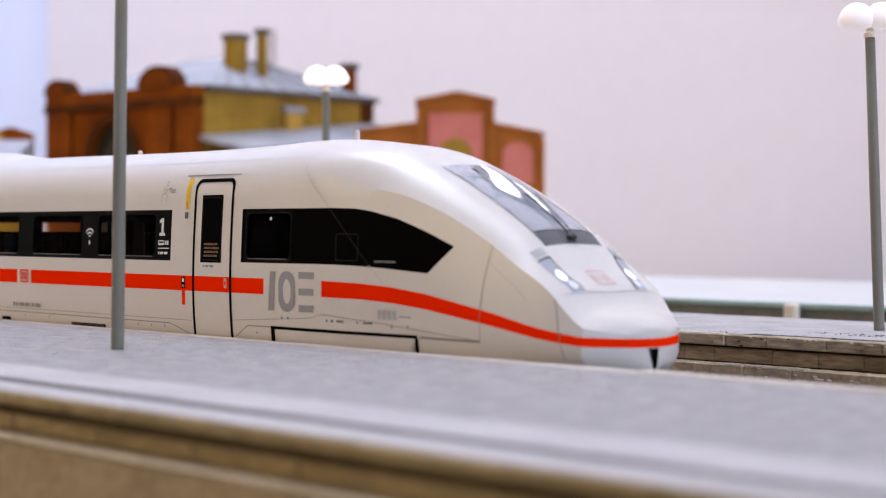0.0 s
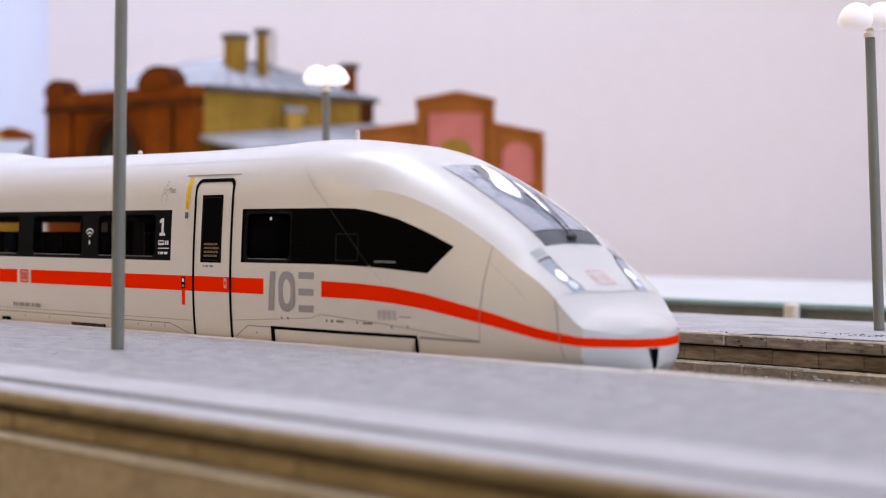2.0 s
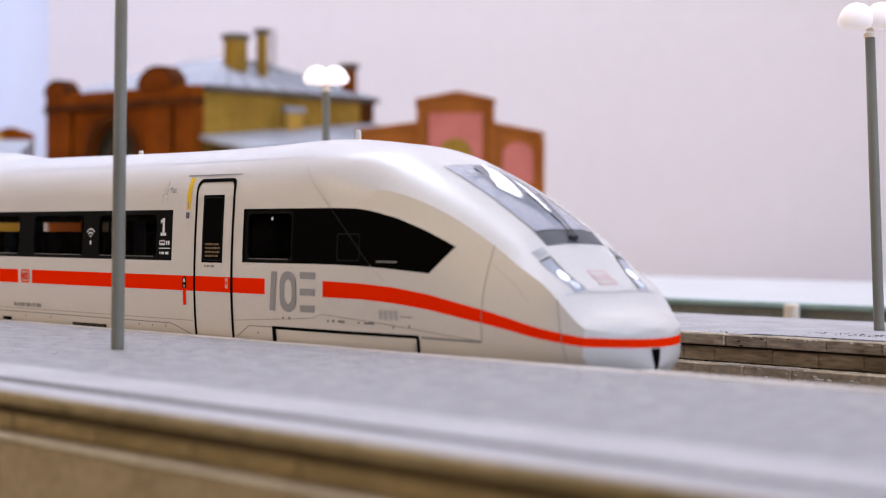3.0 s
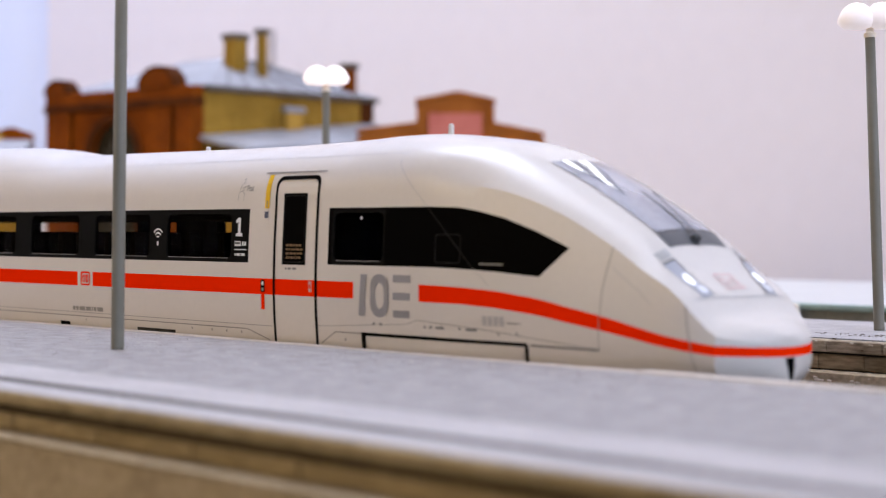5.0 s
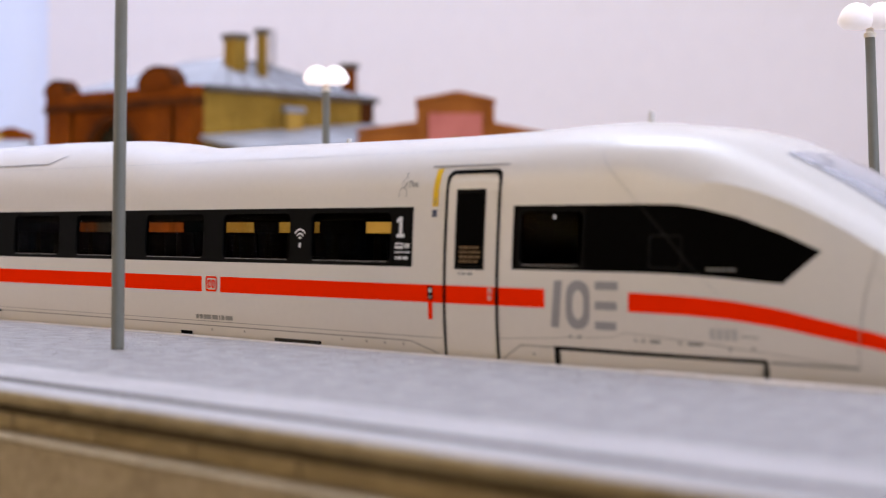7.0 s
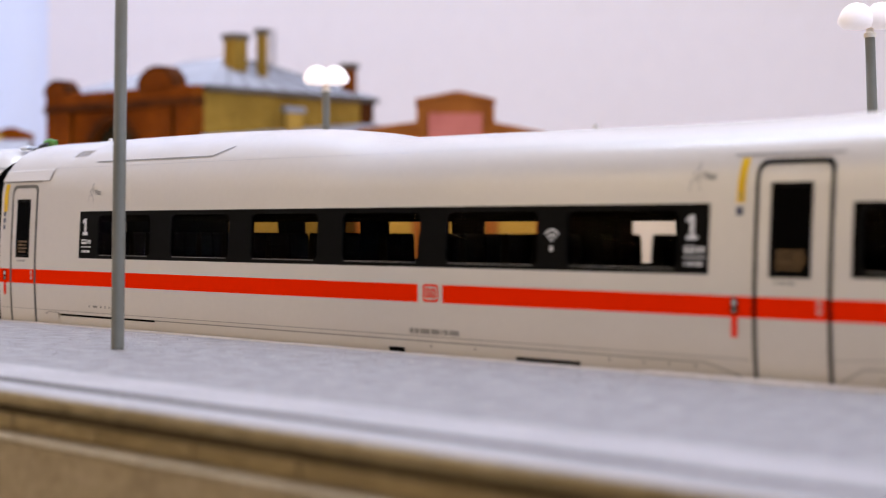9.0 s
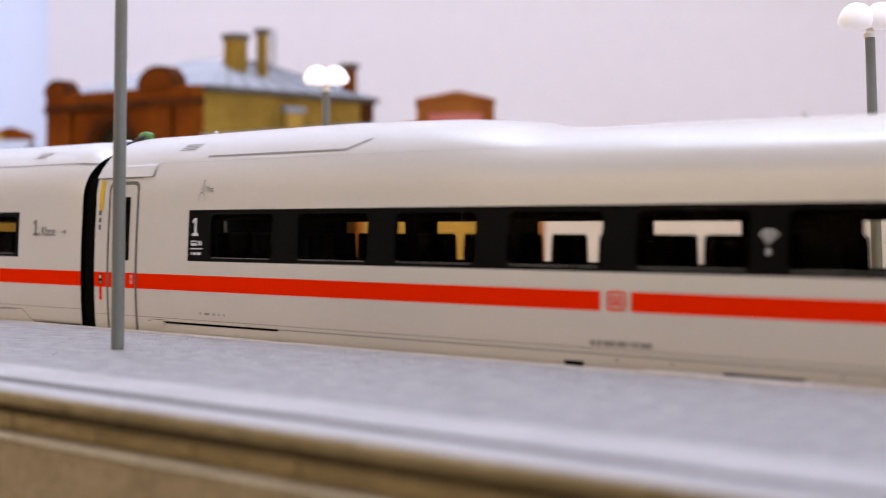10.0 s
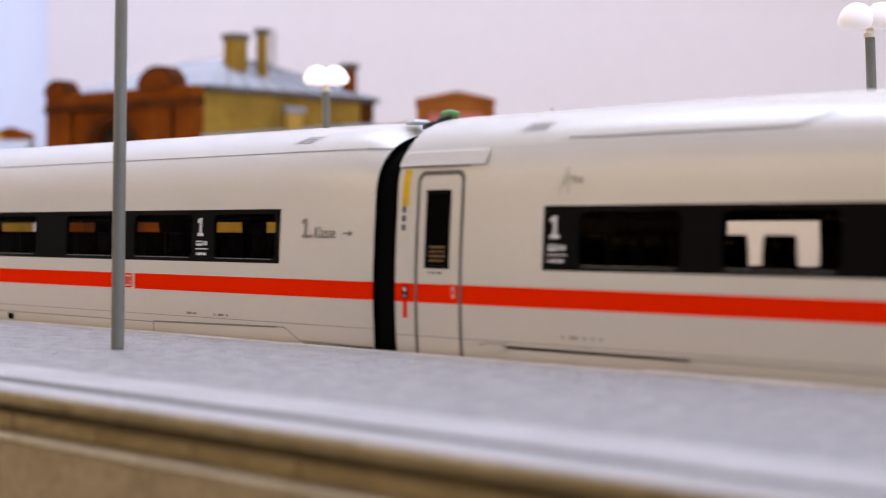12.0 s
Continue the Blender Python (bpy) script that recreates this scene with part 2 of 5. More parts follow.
def smooth_curve(pts):
    xs, ys = np.array([p[0] for p in pts], float), np.array([p[1] for p in pts], float)
    h = np.diff(xs)
    s = np.diff(ys) / h
    t = np.zeros(len(xs))
    t[0], t[-1] = s[0], s[-1]
    for i in range(1, len(xs) - 1):
        t[i] = 0 if s[i - 1] * s[i] <= 0 else (h[i - 1] * s[i] + h[i] * s[i - 1]) / (h[i - 1] + h[i])

    def f(x):
        if x <= xs[0]:
            return float(ys[0])
        if x >= xs[-1]:
            return float(ys[-1])
        i = int(np.searchsorted(xs, x) - 1)
        i = max(0, i)
        u = (x - xs[i]) / h[i]
        return float((1 + 2 * u) * (1 - u) ** 2 * ys[i] + u * (1 - u) ** 2 * h[i] * t[i] + u * u * (3 - 2 * u) * ys[i + 1] + u * u * (u - 1) * h[i] * t[i + 1])
    return f


# ---- the room ----
def slab(name, x0, x1, y0, y1, z0, z1, mat, label="", category=""):
    return tagged(Shape().box(x0, x1, y0, y1, z0, z1).ob(name, mat), label, category, kind="structure")


RX0, RX1, RY0, RY1, RZ0, RZ1 = -1880, 1400, -1500, 800, -900, 1480
slab("wall_north", RX0 - 100, RX1 + 100, RY1, RY1 + 100, RZ0, RZ1, M_WALL, "plain pale lilac painted room wall", "wall")
slab("wall_west", RX0 - 100, RX0, RY0, RY1, RZ0, RZ1, M_WALLBLUE, "plain pale bluish room wall", "wall")
# unseen walls; the dimness of the room's near side is put into their colour
slab("wall_south", RX0 - 100, RX1 + 100, RY0 - 100, RY0, RZ0, RZ1, M_WALLD, "unseen room wall, dark brown to dim reflections", "wall")
slab("wall_east", RX1, RX1 + 100, RY0 + 2, RY1 - 2, RZ0, RZ1, M_WALLD, "unseen room wall, dark brown to dim reflections", "wall")
slab("floor", RX0 - 100, RX1 + 100, RY0 - 100, RY1 + 100, RZ0 - 60, RZ0 - 2, M_FLOOR, "brown room floor", "floor")
slab("ceiling", RX0 - 100, RX1 + 100, RY0 - 100, RY1 + 100, RZ1 + 2, RZ1 + 60, M_CEIL, "white room ceiling", "ceiling")

cove = [(RX0 + 0.5, RY1 - 0.5)] + [(RX0 + 45 - 45 * math.cos(radians(a)), RY1 - 45 + 45 * math.sin(radians(a))) for a in range(0, 91, 6)]
tagged(mesh_ob("trim", [(x, y, z) for z in (RZ0, RZ1) for x, y in cove],
               [(i, i + 1, i + 1 + len(cove), i + len(cove)) for i in range(1, len(cove) - 1)], M_WALLBLUE, smooth=True),
       "rounded pale corner of the room walls", "trim", kind="structure")

WIN = tagged(empty("window_1", (RX1, 100, 550), "bright window with pale frame", "window"), kind="structure")
for ya, yb, za, zb in ((-560, -505, -510, 510), (505, 560, -510, 510), (-505, 505, 455, 510), (-505, 505, -510, -455), (-15, 15, -455, 455)):
    Shape().box(-30, -1, ya, yb, za, zb, 4).ob("window_frame", M_CEIL, WIN)

# frame added around the warm light; no window is known here
WARM_FRAME = tagged(empty("warm_light_frame", (-940, RY0, 500), "unseen pale frame added around the warm light", "window"), kind="structure")
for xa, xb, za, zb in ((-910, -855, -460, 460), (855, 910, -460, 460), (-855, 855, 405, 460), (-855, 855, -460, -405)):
    Shape().box(xa, xb, 1, 30, za, zb, 4).ob("window_frame", M_CEIL, WARM_FRAME)

# housing and rods of the hanging tubes
HANG = empty("hanging_lamp", tuple(v * 1000 for v in TUBE_AT), "slim white hanging tube lamp", "lamp", rz=TUBE_TURN)
Shape().box(-185, 200, -30, 75, 4, 30, 4).ob("housing", M_CEIL, HANG)
for hx in (-110, 110):
    Shape().tube([(hx, 20, 30), (hx, 20, RZ1 + 2 - TUBE_AT[2] * 1000)], 3, 8).ob("rod", M_STEEL, HANG)

# ---- layout board, tracks, platforms ----
BOARD_Z = -16.0
RAIL_Z = -7.0
slab("ground", -1700, 700, -185, 760, -60, BOARD_Z, M_BOARD, "ballast-coloured baseboard of the model railway", "baseboard")
for sx in (-1600, 600):
    for sy in (-150, 700):
        tagged(Shape().box(sx - 30, sx + 30, sy - 30, sy + 30, RZ0 - 2, -60, 3).ob("table_leg", M_TIE), "square wooden leg under the baseboard", "leg", "legs under the baseboard")


def track(yc, x0=-1200, x1=500):
    t = empty("railway_track", (0, yc, BOARD_Z), "model railway track with brown sleepers and steel rails", "track", "tracks")
    sl = Shape()
    x = x0
    while x < x1:
        sl.box(x, x + 2.8, -15, 15, 4.2, 6.2, 0.2)
        x += 7.0
    sl.ob("sleepers", M_TIE, t, kind="stuff")
    Shape().prism([(x0, 0), (x1, 0), (x1, 4.6), (x0, 4.6)], -20, 20).ob("ballast_bed", M_BOARD, t)
    for s in (-8.25, 8.25):
        Shape().box(x0, x1, s - 0.4, s + 0.4, 6.2, RAIL_Z - BOARD_Z, 0.15).ob("rail", M_RAIL, t)
    return t


track(16.5)
track(60.0)


def platform(name, y_front, depth, side, x0, x1, near0, near1, label, top_mat=None, cw=8.0, zc=-2.3, zp=-5.6, plinth=None):
    """side: the way in which the stone face looks (-1 or 1 along y); depth runs the other way."""
    p = tagged(empty(name, (0, y_front, 0), label, "platform"), kind="structure")

    def yy(a):
        return -side * a

    def bx(sh, xa, xb, a, b, z0, z1, bev=0.0):
        ya, yb = sorted((yy(a), yy(b)))
        return sh.box(xa, xb, ya, yb, z0, z1, bev)
    bx(Shape(), x0, x1, cw + 0.5 + (1.5 if y_front < 0 else 0.0), depth, -1.2, 0.0).ob("deck", top_mat or M_PLAT, p, "lilac-grey asphalt platform surface")
    bx(Shape(), x0, x1, 2.2, depth - 2.0, BOARD_Z, -1.25).ob("core", M_JOINT, p)
    rng = random.Random(int(abs(y_front)) + 3)

    def course(nm, mat, a, b, z0, z1, lo, hi, bev):
        x = near0
        gap = 0.02 if y_front < 0 else 0.05
        i = 0
        while x < near1:
            L = rng.uniform(lo, hi)
            j = rng.uniform(-0.12, 0.12)
            o = bx(Shape(), x + gap, x + L - gap, a + j, b, z0, z1 + rng.uniform(-0.08, 0.0), bev).ob(nm, mat, p)
            x += L
            i += 1
        bx(Shape(), x0, near0, a, b, z0, z1, bev).ob(nm, mat, p)
        bx(Shape(), x, x1, a, b, z0, z1, bev).ob(nm, mat, p)
    course("coping_stone", M_NEARWALL if y_front < 0 else M_COPE, 0.0, cw, zc, 0.06, 9, 15, 0.25)
    course("wall_stone", M_NEARWALL if y_front < 0 else M_STONE, 1.3, 4, zp, zc - 0.45, 8, 15, 0.2)
    course("plinth_stone", plinth or M_STONELOW, -1.7 if y_front < 0 else -1.2, 4, BOARD_Z, zp - 0.15, 10, 16, 0.12 if y_front < 0 else 0.35)
    return p


PN = platform("platform_near", -89, 85.2, -1, -900, 420, -330, 40, "grey model station platform with pale stone coping and brown stone face", cw=8.0, zc=-1.5, zp=-4.9)
# dark strip paints the coping's shadow on the wall below it
Shape().box(-900, 420, 0.9, 3.0, -2.75, -1.45, 0.1).ob("coping_shadow_strip", M_LINE, PN, "painted shadow strip under the coping")
# pale strip paints the light on the coping's top, over the brown stone
Shape().box(-900, 420, 0.5, 7.1, -0.3, 0.14, 0.05).ob("lit_edge_band", M_BANDLIGHT, PN, "pale band painting the lit top of the coping")
Shape().box(-900, 420, 7.2, 10.5, -1.0, 0.075).ob("joint_strip", M_JOINT, PN, "dark joint along the coping")
Shape().box(-900, 420, 10.7, 23.0, -0.4, 0.12, 0.1).ob("paving_band", M_BANDLIGHT, PN, "lighter paving band along the coping")
Shape().box(-900, 420, -2.1, 1.2, -5.7, -4.95, 0.3).ob("plinth_cap", M_COPENEAR, PN, "pale ledge on the plinth")
rng_edge = random.Random(5)
xe = -330.0
while xe < 60:
    w = rng_edge.uniform(12, 17)
    lift = 0.35 if xe > -184 else 0.05
    Shape().box(xe + 0.1, xe + w - 0.1, 84.9, 88.3, -3, lift + rng_edge.uniform(0, 0.08), 0.25).ob("edge_stone", M_COPELIGHT, PN)
    xe += w
Shape().box(-900, -330, 84.9, 88.3, -3, 0.05, 0.25).ob("edge_stone", M_COPELIGHT, PN)
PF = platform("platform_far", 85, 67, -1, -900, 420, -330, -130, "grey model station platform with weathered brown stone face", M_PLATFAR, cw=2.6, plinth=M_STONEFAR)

def chips(name, count, xa, xb, place, mat, parent, seed, label, r0=0.12, r1=0.55):
    """Small irregular flakes of plaster, a joined scatter."""
    rng = random.Random(seed)
    sh = Shape()
    for _ in range(count):
        x, y, z, flat = place(rng, rng.uniform(xa, xb))
        y -= parent.location.y / MM
        r = rng.uniform(r0, r1)
        n = 7
        ring_pts = [(r * rng.uniform(0.5, 1.3) * math.cos(2 * math.pi * i / n), 0.45 * r * rng.uniform(0.5, 1.2) * math.sin(2 * math.pi * i / n)) for i in range(n)]
        if flat:
            v = [(x + a, y + b, z) for a, b in ring_pts] + [(x, y, z + 0.12)]
        else:
            v = [(x + a, y, z + b) for a, b in ring_pts] + [(x, y - 0.12, z)]
        sh.add(v, [(i, (i + 1) % n, n) for i in range(n)])
    return sh.ob(name, mat, parent, label, kind="stuff")


chips("plaster_chips", 170, -330, -120, lambda r, x: (x, 83.95 + r.uniform(-0.1, 1.6), -5.72, True), M_CHIP, PF, 3, "white plaster flakes on the ledge")
chips("plaster_chips", 60, -300, -130, lambda r, x: (x, 83.72, -5.9 - abs(r.gauss(0, 1.1)), False), M_CHIP, PF, 4, "white plaster flakes on the stones")
chips("plaster_chips", 30, -300, -130, lambda r, x: (x, 84.92, -0.1 - abs(r.gauss(0, 0.5)), False), M_CHIP, PF, 6, "white plaster flakes on the coping")
chips("dark_stains", 26, -300, -150, lambda r, x: (x, 84.78, -1.2 + r.gauss(0, 0.5), False), M_LINE, PF, 8, "dark stains on the coping")
chips("plaster_crust", 70, -243, -222, lambda r, x: (x, 83.72, -5.75 - abs(r.gauss(0, 0.12)), False), M_CHIP, PF, 12, "white plaster crust along the ledge", 0.4, 0.9)
chips("plaster_crust", 9, -226, -200, lambda r, x: (x, 83.70, -7.2 + r.uniform(-0.4, 0.4), False), M_CHIP, PF, 13, "white plaster spots on the stones", 0.4, 0.8)
Shape().box(-240, 420, 2.65, 6.2, -0.3, 0.03).ob("deck_joint", M_JOINT, PF, "dark open joint behind the coping")
chips("dark_tufts", 45, -236, -214, lambda r, x: (x, 104 + r.uniform(-3.5, 3.5), 0.01, True), M_LINE, PF, 14, "dark tufts on the asphalt", 0.2, 0.6)
chips("dark_grit", 220, -330, -120, lambda r, x: (x, 88.6 + abs(r.gauss(0, 2.0)), 0.01, True), M_LINE, PF, 9, "dark grit along the joint", 0.08, 0.3)
chips("dark_grit", 1400, -420, 30, lambda r, x: (x, r.uniform(-68, -6), -0.04, True), M_JOINT, PN, 10, "dark grit on the asphalt", 0.06, 0.28)
chips("pale_grit", 1400, -420, 30, lambda r, x: (x, r.uniform(-68, -6), -0.04, True), M_CHIP, PN, 11, "pale grit on the asphalt", 0.06, 0.26)

# ---- the train ----
ROOF_END = [(-338, 38.6), (-331, 39.9), (-326, 40.1), (-240, 40.0), (-226, 39.6), (-212, 38.5), (-202, 37.3), (-194, 37.1)]
HOOD = [(-95, 37.2), (-86, 37.5), (-78, 37.4), (-68, 36.5), (-58, 35.2)] + [(-53 + 3.2 * k, 33.9 - 1.098 * k - 0.0435 * k * k) for k in range(10)] + [(-21.5, 18.3), (-16.5, 13.5), (-13, 11.0), (-11.3, 8.7), (-10, 7.9), (-8, 7.3), (-6, 6.6), (-4.0, 5.2)]
TIP = -4.0


class EndCar:
    x0, x1 = -331.2, TIP
    crown = 3.2
    zt = staticmethod(smooth_curve(ROOF_END + HOOD))
    zs = staticmethod(smooth_curve([(-340, 25.5), (-80, 25.5), (-66, 27.4), (-55, 27.4), (-48, 26.4), (-42, 24.7), (-36.4, 22.6), (-31.3, 20.2), (-27.4, 18.2), (-21, 14.5), (-14, 10.4), (-11.3, 7.7), (-9, 5.6), (-6, 4.6), (-4.4, 4.2)]))
    wide = staticmethod(smooth_curve([(-340, 16.5), (-75, 16.5), (-60, 16.2), (-45, 15.4), (-30, 14.3), (-20, 13.3), (-12, 12.3), (-8.5, 11.2)]))
    lean = staticmethod(interp([(-340, 0.965), (-80, 0.965), (-60, 0.95), (-30, 0.92), (-14, 0.975), (-10, 0.975), (-3.5, 0.98)]))
    power = staticmethod(interp([(-340, 2.35), (-75, 2.35), (-45, 2.6), (-25, 3.2), (-10, 3.2), (-3.5, 2.6)]))
    zb = staticmethod(interp([(-340, -3.0), (-8, -3.0), (-3.5, -1.8)]))
    tuck = staticmethod(interp([(-340, 0.045), (-30, 0.06), (-14, 0.12), (-10, 0.28), (-8.5, 0.4), (-6, 0.75), (-3.5, 0.98)]))
    st = staticmethod(interp([(-340, 11.55), (-70, 11.4), (-58, 11.15), (-50, 10.7), (-41.6, 9.8), (-27, 7.25), (-17.6, 5.2), (-9, 3.9), (-3.5, 3.5)]))
    sb = staticmethod(interp([(-340, 8.4), (-70, 8.5), (-58, 8.4), (-50, 8.0), (-41.5, 7.2), (-27, 5.1), (-17.6, 3.5), (-9, 2.45), (-3.5, 2.1)]))
    bt = staticmethod(interp([(-340, 24.25), (-67, 24.35), (-60, 24.2), (-55.5, 23.7), (-49, 22.4), (-42, 20.3), (-35.3, 17.8), (-28, 14.6), (-20, 11.7), (-13.5, 8.2), (-9, 4.8), (-3.5, 4.05)]))
    bb = staticmethod(interp([(-340, 14.25), (-66, 14.3), (-60, 14.2), (-52, 13.9), (-41, 13.2), (-35.3, 17.65), (-28, 14.4), (-20, 11.5), (-13.5, 8.0), (-9, 4.6), (-3.5, 3.9)]))
    band = [(-295.3, -118.5), (-93.9, -35.3)]
    windows = [(-287.8, -266.8), (-259.4, -238.5), (-231.5, -210.4), (-203.4, -181.9), (-175.5, -153.4), (-147.3, -124.2), (-92.5, -78.2)]
    stripes = [(-331.2, -182.2), (-175.9, -86.4), (-68.7, TIP)]


class MiddleCar:
    x0, x1 = -667.0, -338.0
    crown = 6.0
    zt = staticmethod(smooth_curve([(-668, 37), (-660, 39.6), (-640, 39.9), (-350, 39.9), (-343, 39.6), (-338, 37.6)]))
    zs = staticmethod(interp([(-700, 25.5), (0, 25.5)]))
    wide = staticmethod(smooth_curve([(-668, 15.9), (-662, 16.5), (-344, 16.5), (-338, 15.9)]))
    lean = staticmethod(interp([(-700, 0.965), (0, 0.965)]))
    power = staticmethod(interp([(-700, 2.35), (0, 2.35)]))
    zb = staticmethod(interp([(-700, -3.0), (0, -3.0)]))
    tuck = staticmethod(interp([(-700, 0.045), (0, 0.045)]))
    st = staticmethod(interp([(-700, 11.55), (0, 11.55)]))
    sb = staticmethod(interp([(-700, 8.4), (0, 8.4)]))
    bt = staticmethod(interp([(-700, 24.25), (0, 24.25)]))
    bb = staticmethod(interp([(-700, 14.25), (0, 14.25)]))
    band = [(-630.0, -364.9)]
    windows = [(-625 + k * 29.3, -603.8 + k * 29.3) for k in range(6)] + [(-444.2, -423.4), (-416.3, -394.2), (-387.0, -366.3)]
    stripes = [(-667.0, -420.6), (-415.4, -338.0)]


def width_at(c, x):
    if c is EndCar and x > -8.5:
        return 11.2 * math.sqrt(max(0.0, (TIP - x) / (TIP + 8.5)))
    return c.wide(x)


def side_y(c, x, z):
    """Half width of the car's skin at x and height z."""
    w, zs, zb = width_at(c, x), c.zs(x), c.zb(x)
    zw = min(11.0, zb + (zs - zb) * 0.5)
    ys = w * c.lean(x)
    if z <= zw:
        return w * (1 - c.tuck(x) * max(0.0, (zw - z) / (zw - zb)) ** 2.2)
    if z <= zs:
        return w + (ys - w) * ((z - zw) / (zs - zw)) ** 1.7
    n = c.power(x)
    u = min(1.0, (z - zs) / (c.zt(x) - zs))
    return ys * (1 - u ** n) ** (1 / n)


def hood_share(c, x):
    """0 on the plain car body, 1 on the creased hood."""
    if c is not EndCar:
        return 0.0
    u = min(1.0, max(0.0, (x + 74.0) / 24.0))
    return u * u * (3 - 2 * u)


def top_z(c, x, y):
    zs, n = c.zs(x), c.power(x)
    ys = width_at(c, x) * c.lean(x)
    if hood_share(c, x) > 0.5:
        return zs + (c.zt(x) - zs) * (1 - min(1, abs(y) / ys) ** c.crown)
    return zs + (c.zt(x) - zs) * (1 - min(1, abs(y) / ys) ** n) ** (1 / n)


def section(c, x):
    """Half section from the skirt to the crown: a list of y, z, and the row numbers of the painted bands."""
    zb, sb, st, bb, bt, zs, zt = c.zb(x), c.sb(x), c.st(x), c.bb(x), c.bt(x), c.zs(x), c.zt(x)
    zz = [zb, zb + (sb - zb) * 0.2, zb + (sb - zb) * 0.4, zb + (sb - zb) * 0.7, sb, st, (st + bb) / 2, bb, bb + (bt - bb) * 0.05, (bb + bt) / 2, bb + (bt - bb) * 0.93, bt, (bt + zs) / 2]
    row = [(side_y(c, x, z), z) for z in zz]
    n = c.power(x)
    ys = width_at(c, x) * c.lean(x)
    h = hood_share(c, x)
    for k in range(15):
        a = math.pi / 2 * (k / 14)
        y0, z0 = ys * max(0.0, math.cos(a)) ** (2 / n), zs + (zt - zs) * math.sin(a) ** (2 / n)
        y1 = ys * (1 - k / 14)
        z1 = zs + (zt - zs) * (1 - (1 - k / 14) ** c.crown)
        row.append((y0 + (y1 - y0) * h, z0 + (z1 - z0) * h))
    return row


def stations(c):
    xs = {c.x0, c.x1}
    for a, b in c.band + c.windows + c.stripes:
        xs |= {a, b}
    x = c.x0
    while x < c.x1:
        xs.add(round(x, 3))
        x += 9.0 if x < -96 and not (c is EndCar and -245 < x < -190) else 2.0
    for v in (c.x0 + 1, c.x0 + 2.5, c.x0 + 4.5):
        xs.add(v)
    if c is EndCar:
        xs |= {-41.0, -66.0, -67.0, -60.0, -52.0, -49.0, -13.0, -12.2, -11.3, -10.5, -9.7, -9.0, -8.5, -7.5, -6.6, -5.9, -5.4, -5.0, -4.75, -4.6, -4.48}
    xs = sorted(xs)
    return [v for i, v in enumerate(xs) if i == 0 or v - xs[i - 1] > 0.04]


def inside(x, spans):
    return any(a - 1e-3 <= x <= b + 1e-3 for a, b in spans)


def shell(c, car):
    """The skin of a car: white body, red stripe and black window band as parts that share edges; the windows are holes."""
    xs = stations(c)
    rows = [section(c, x) for x in xs]
    n = len(rows[0])
    verts = {}
    groups = {"body_shell": [], "red_stripe": [], "window_band": []}
    lining = []
    for i in range(len(xs) - 1):
        xm = (xs[i] + xs[i + 1]) / 2
        for k in range(n - 1):
            where = "body_shell"
            if k == 4 and inside(xm, c.stripes):
                where = "red_stripe"
            if 7 <= k <= 10 and inside(xm, c.band):
                where = "window_band"
                if k in (8, 9) and inside(xm, c.windows):
                    where = None
            for s in (-1, 1):
                q = [(i, k, s), (i + 1, k, s), (i + 1, k + 1, s), (i, k + 1, s)]
                if s > 0:
                    q.reverse()
                if where:
                    groups[where].append(q)
                if (where or k not in (8, 9)) and xs[i] > c.x0 + 2 and xs[i + 1] < -60 and k < 20:
                    lining.append(q)

    def build(name, quads, mat, label, shrink=0.0, smooth=True):
        idx, vv, ff = {}, [], []
        for q in quads:
            f = []
            for key in q:
                i, k, s = key
                if key not in idx:
                    y, z = rows[i][k]
                    idx[key] = len(vv)
                    vv.append((xs[i], s * max(0.0, y - shrink), z - (shrink if k > 13 else 0)))
                f.append(idx[key])
            ff.append(tuple(f))
        ob = mesh_ob(name, vv, ff, mat, car, label, smooth)
        bm = bmesh.new()
        bm.from_mesh(ob.data)
        bmesh.ops.remove_doubles(bm, verts=bm.verts, dist=2e-6)
        bm.to_mesh(ob.data)
        bm.free()
        ob.data.set_sharp_from_angle(angle=radians(26))
        return ob
    build("body_shell", groups["body_shell"], M_WHITE, "glossy white plastic train body")
    build("red_stripe", groups["red_stripe"], M_RED, "bright red painted stripe")
    saloon = [q for q in groups["window_band"] if xs[q[0][0]] < -95]
    build("window_band", saloon, M_BAND, "satin black window band")
    if len(saloon) < len(groups["window_band"]):
        build("cab_window_band", [q for q in groups["window_band"] if xs[q[0][0]] >= -95], M_CABBAND, "glossy black cab window band")
    # added lining, hides the skin's white inside so the saloon stays dark
    build("lining", lining, M_INSIDE, "added lining that keeps the interior dark", 0.9, False)
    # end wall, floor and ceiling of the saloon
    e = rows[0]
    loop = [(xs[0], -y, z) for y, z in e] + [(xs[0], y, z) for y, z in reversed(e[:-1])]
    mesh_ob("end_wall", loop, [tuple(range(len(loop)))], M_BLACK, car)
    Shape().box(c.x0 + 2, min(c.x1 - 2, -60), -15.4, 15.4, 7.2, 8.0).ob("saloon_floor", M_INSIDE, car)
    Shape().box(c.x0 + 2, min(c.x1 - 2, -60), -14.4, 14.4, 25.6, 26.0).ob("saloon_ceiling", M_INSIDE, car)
    if c is EndCar:
        Shape().box(-112, -111, -15.2, 15.2, 8, 25.6).ob("partition", M_INSIDE, car)
        Shape().box(-66, -65, -14.6, 14.6, 8, 25.6).ob("partition", M_INSIDE, car)


def surf(c, x, z, side=-1, off=0.06):
    return (x, side * (side_y(c, x, z) + off), z)


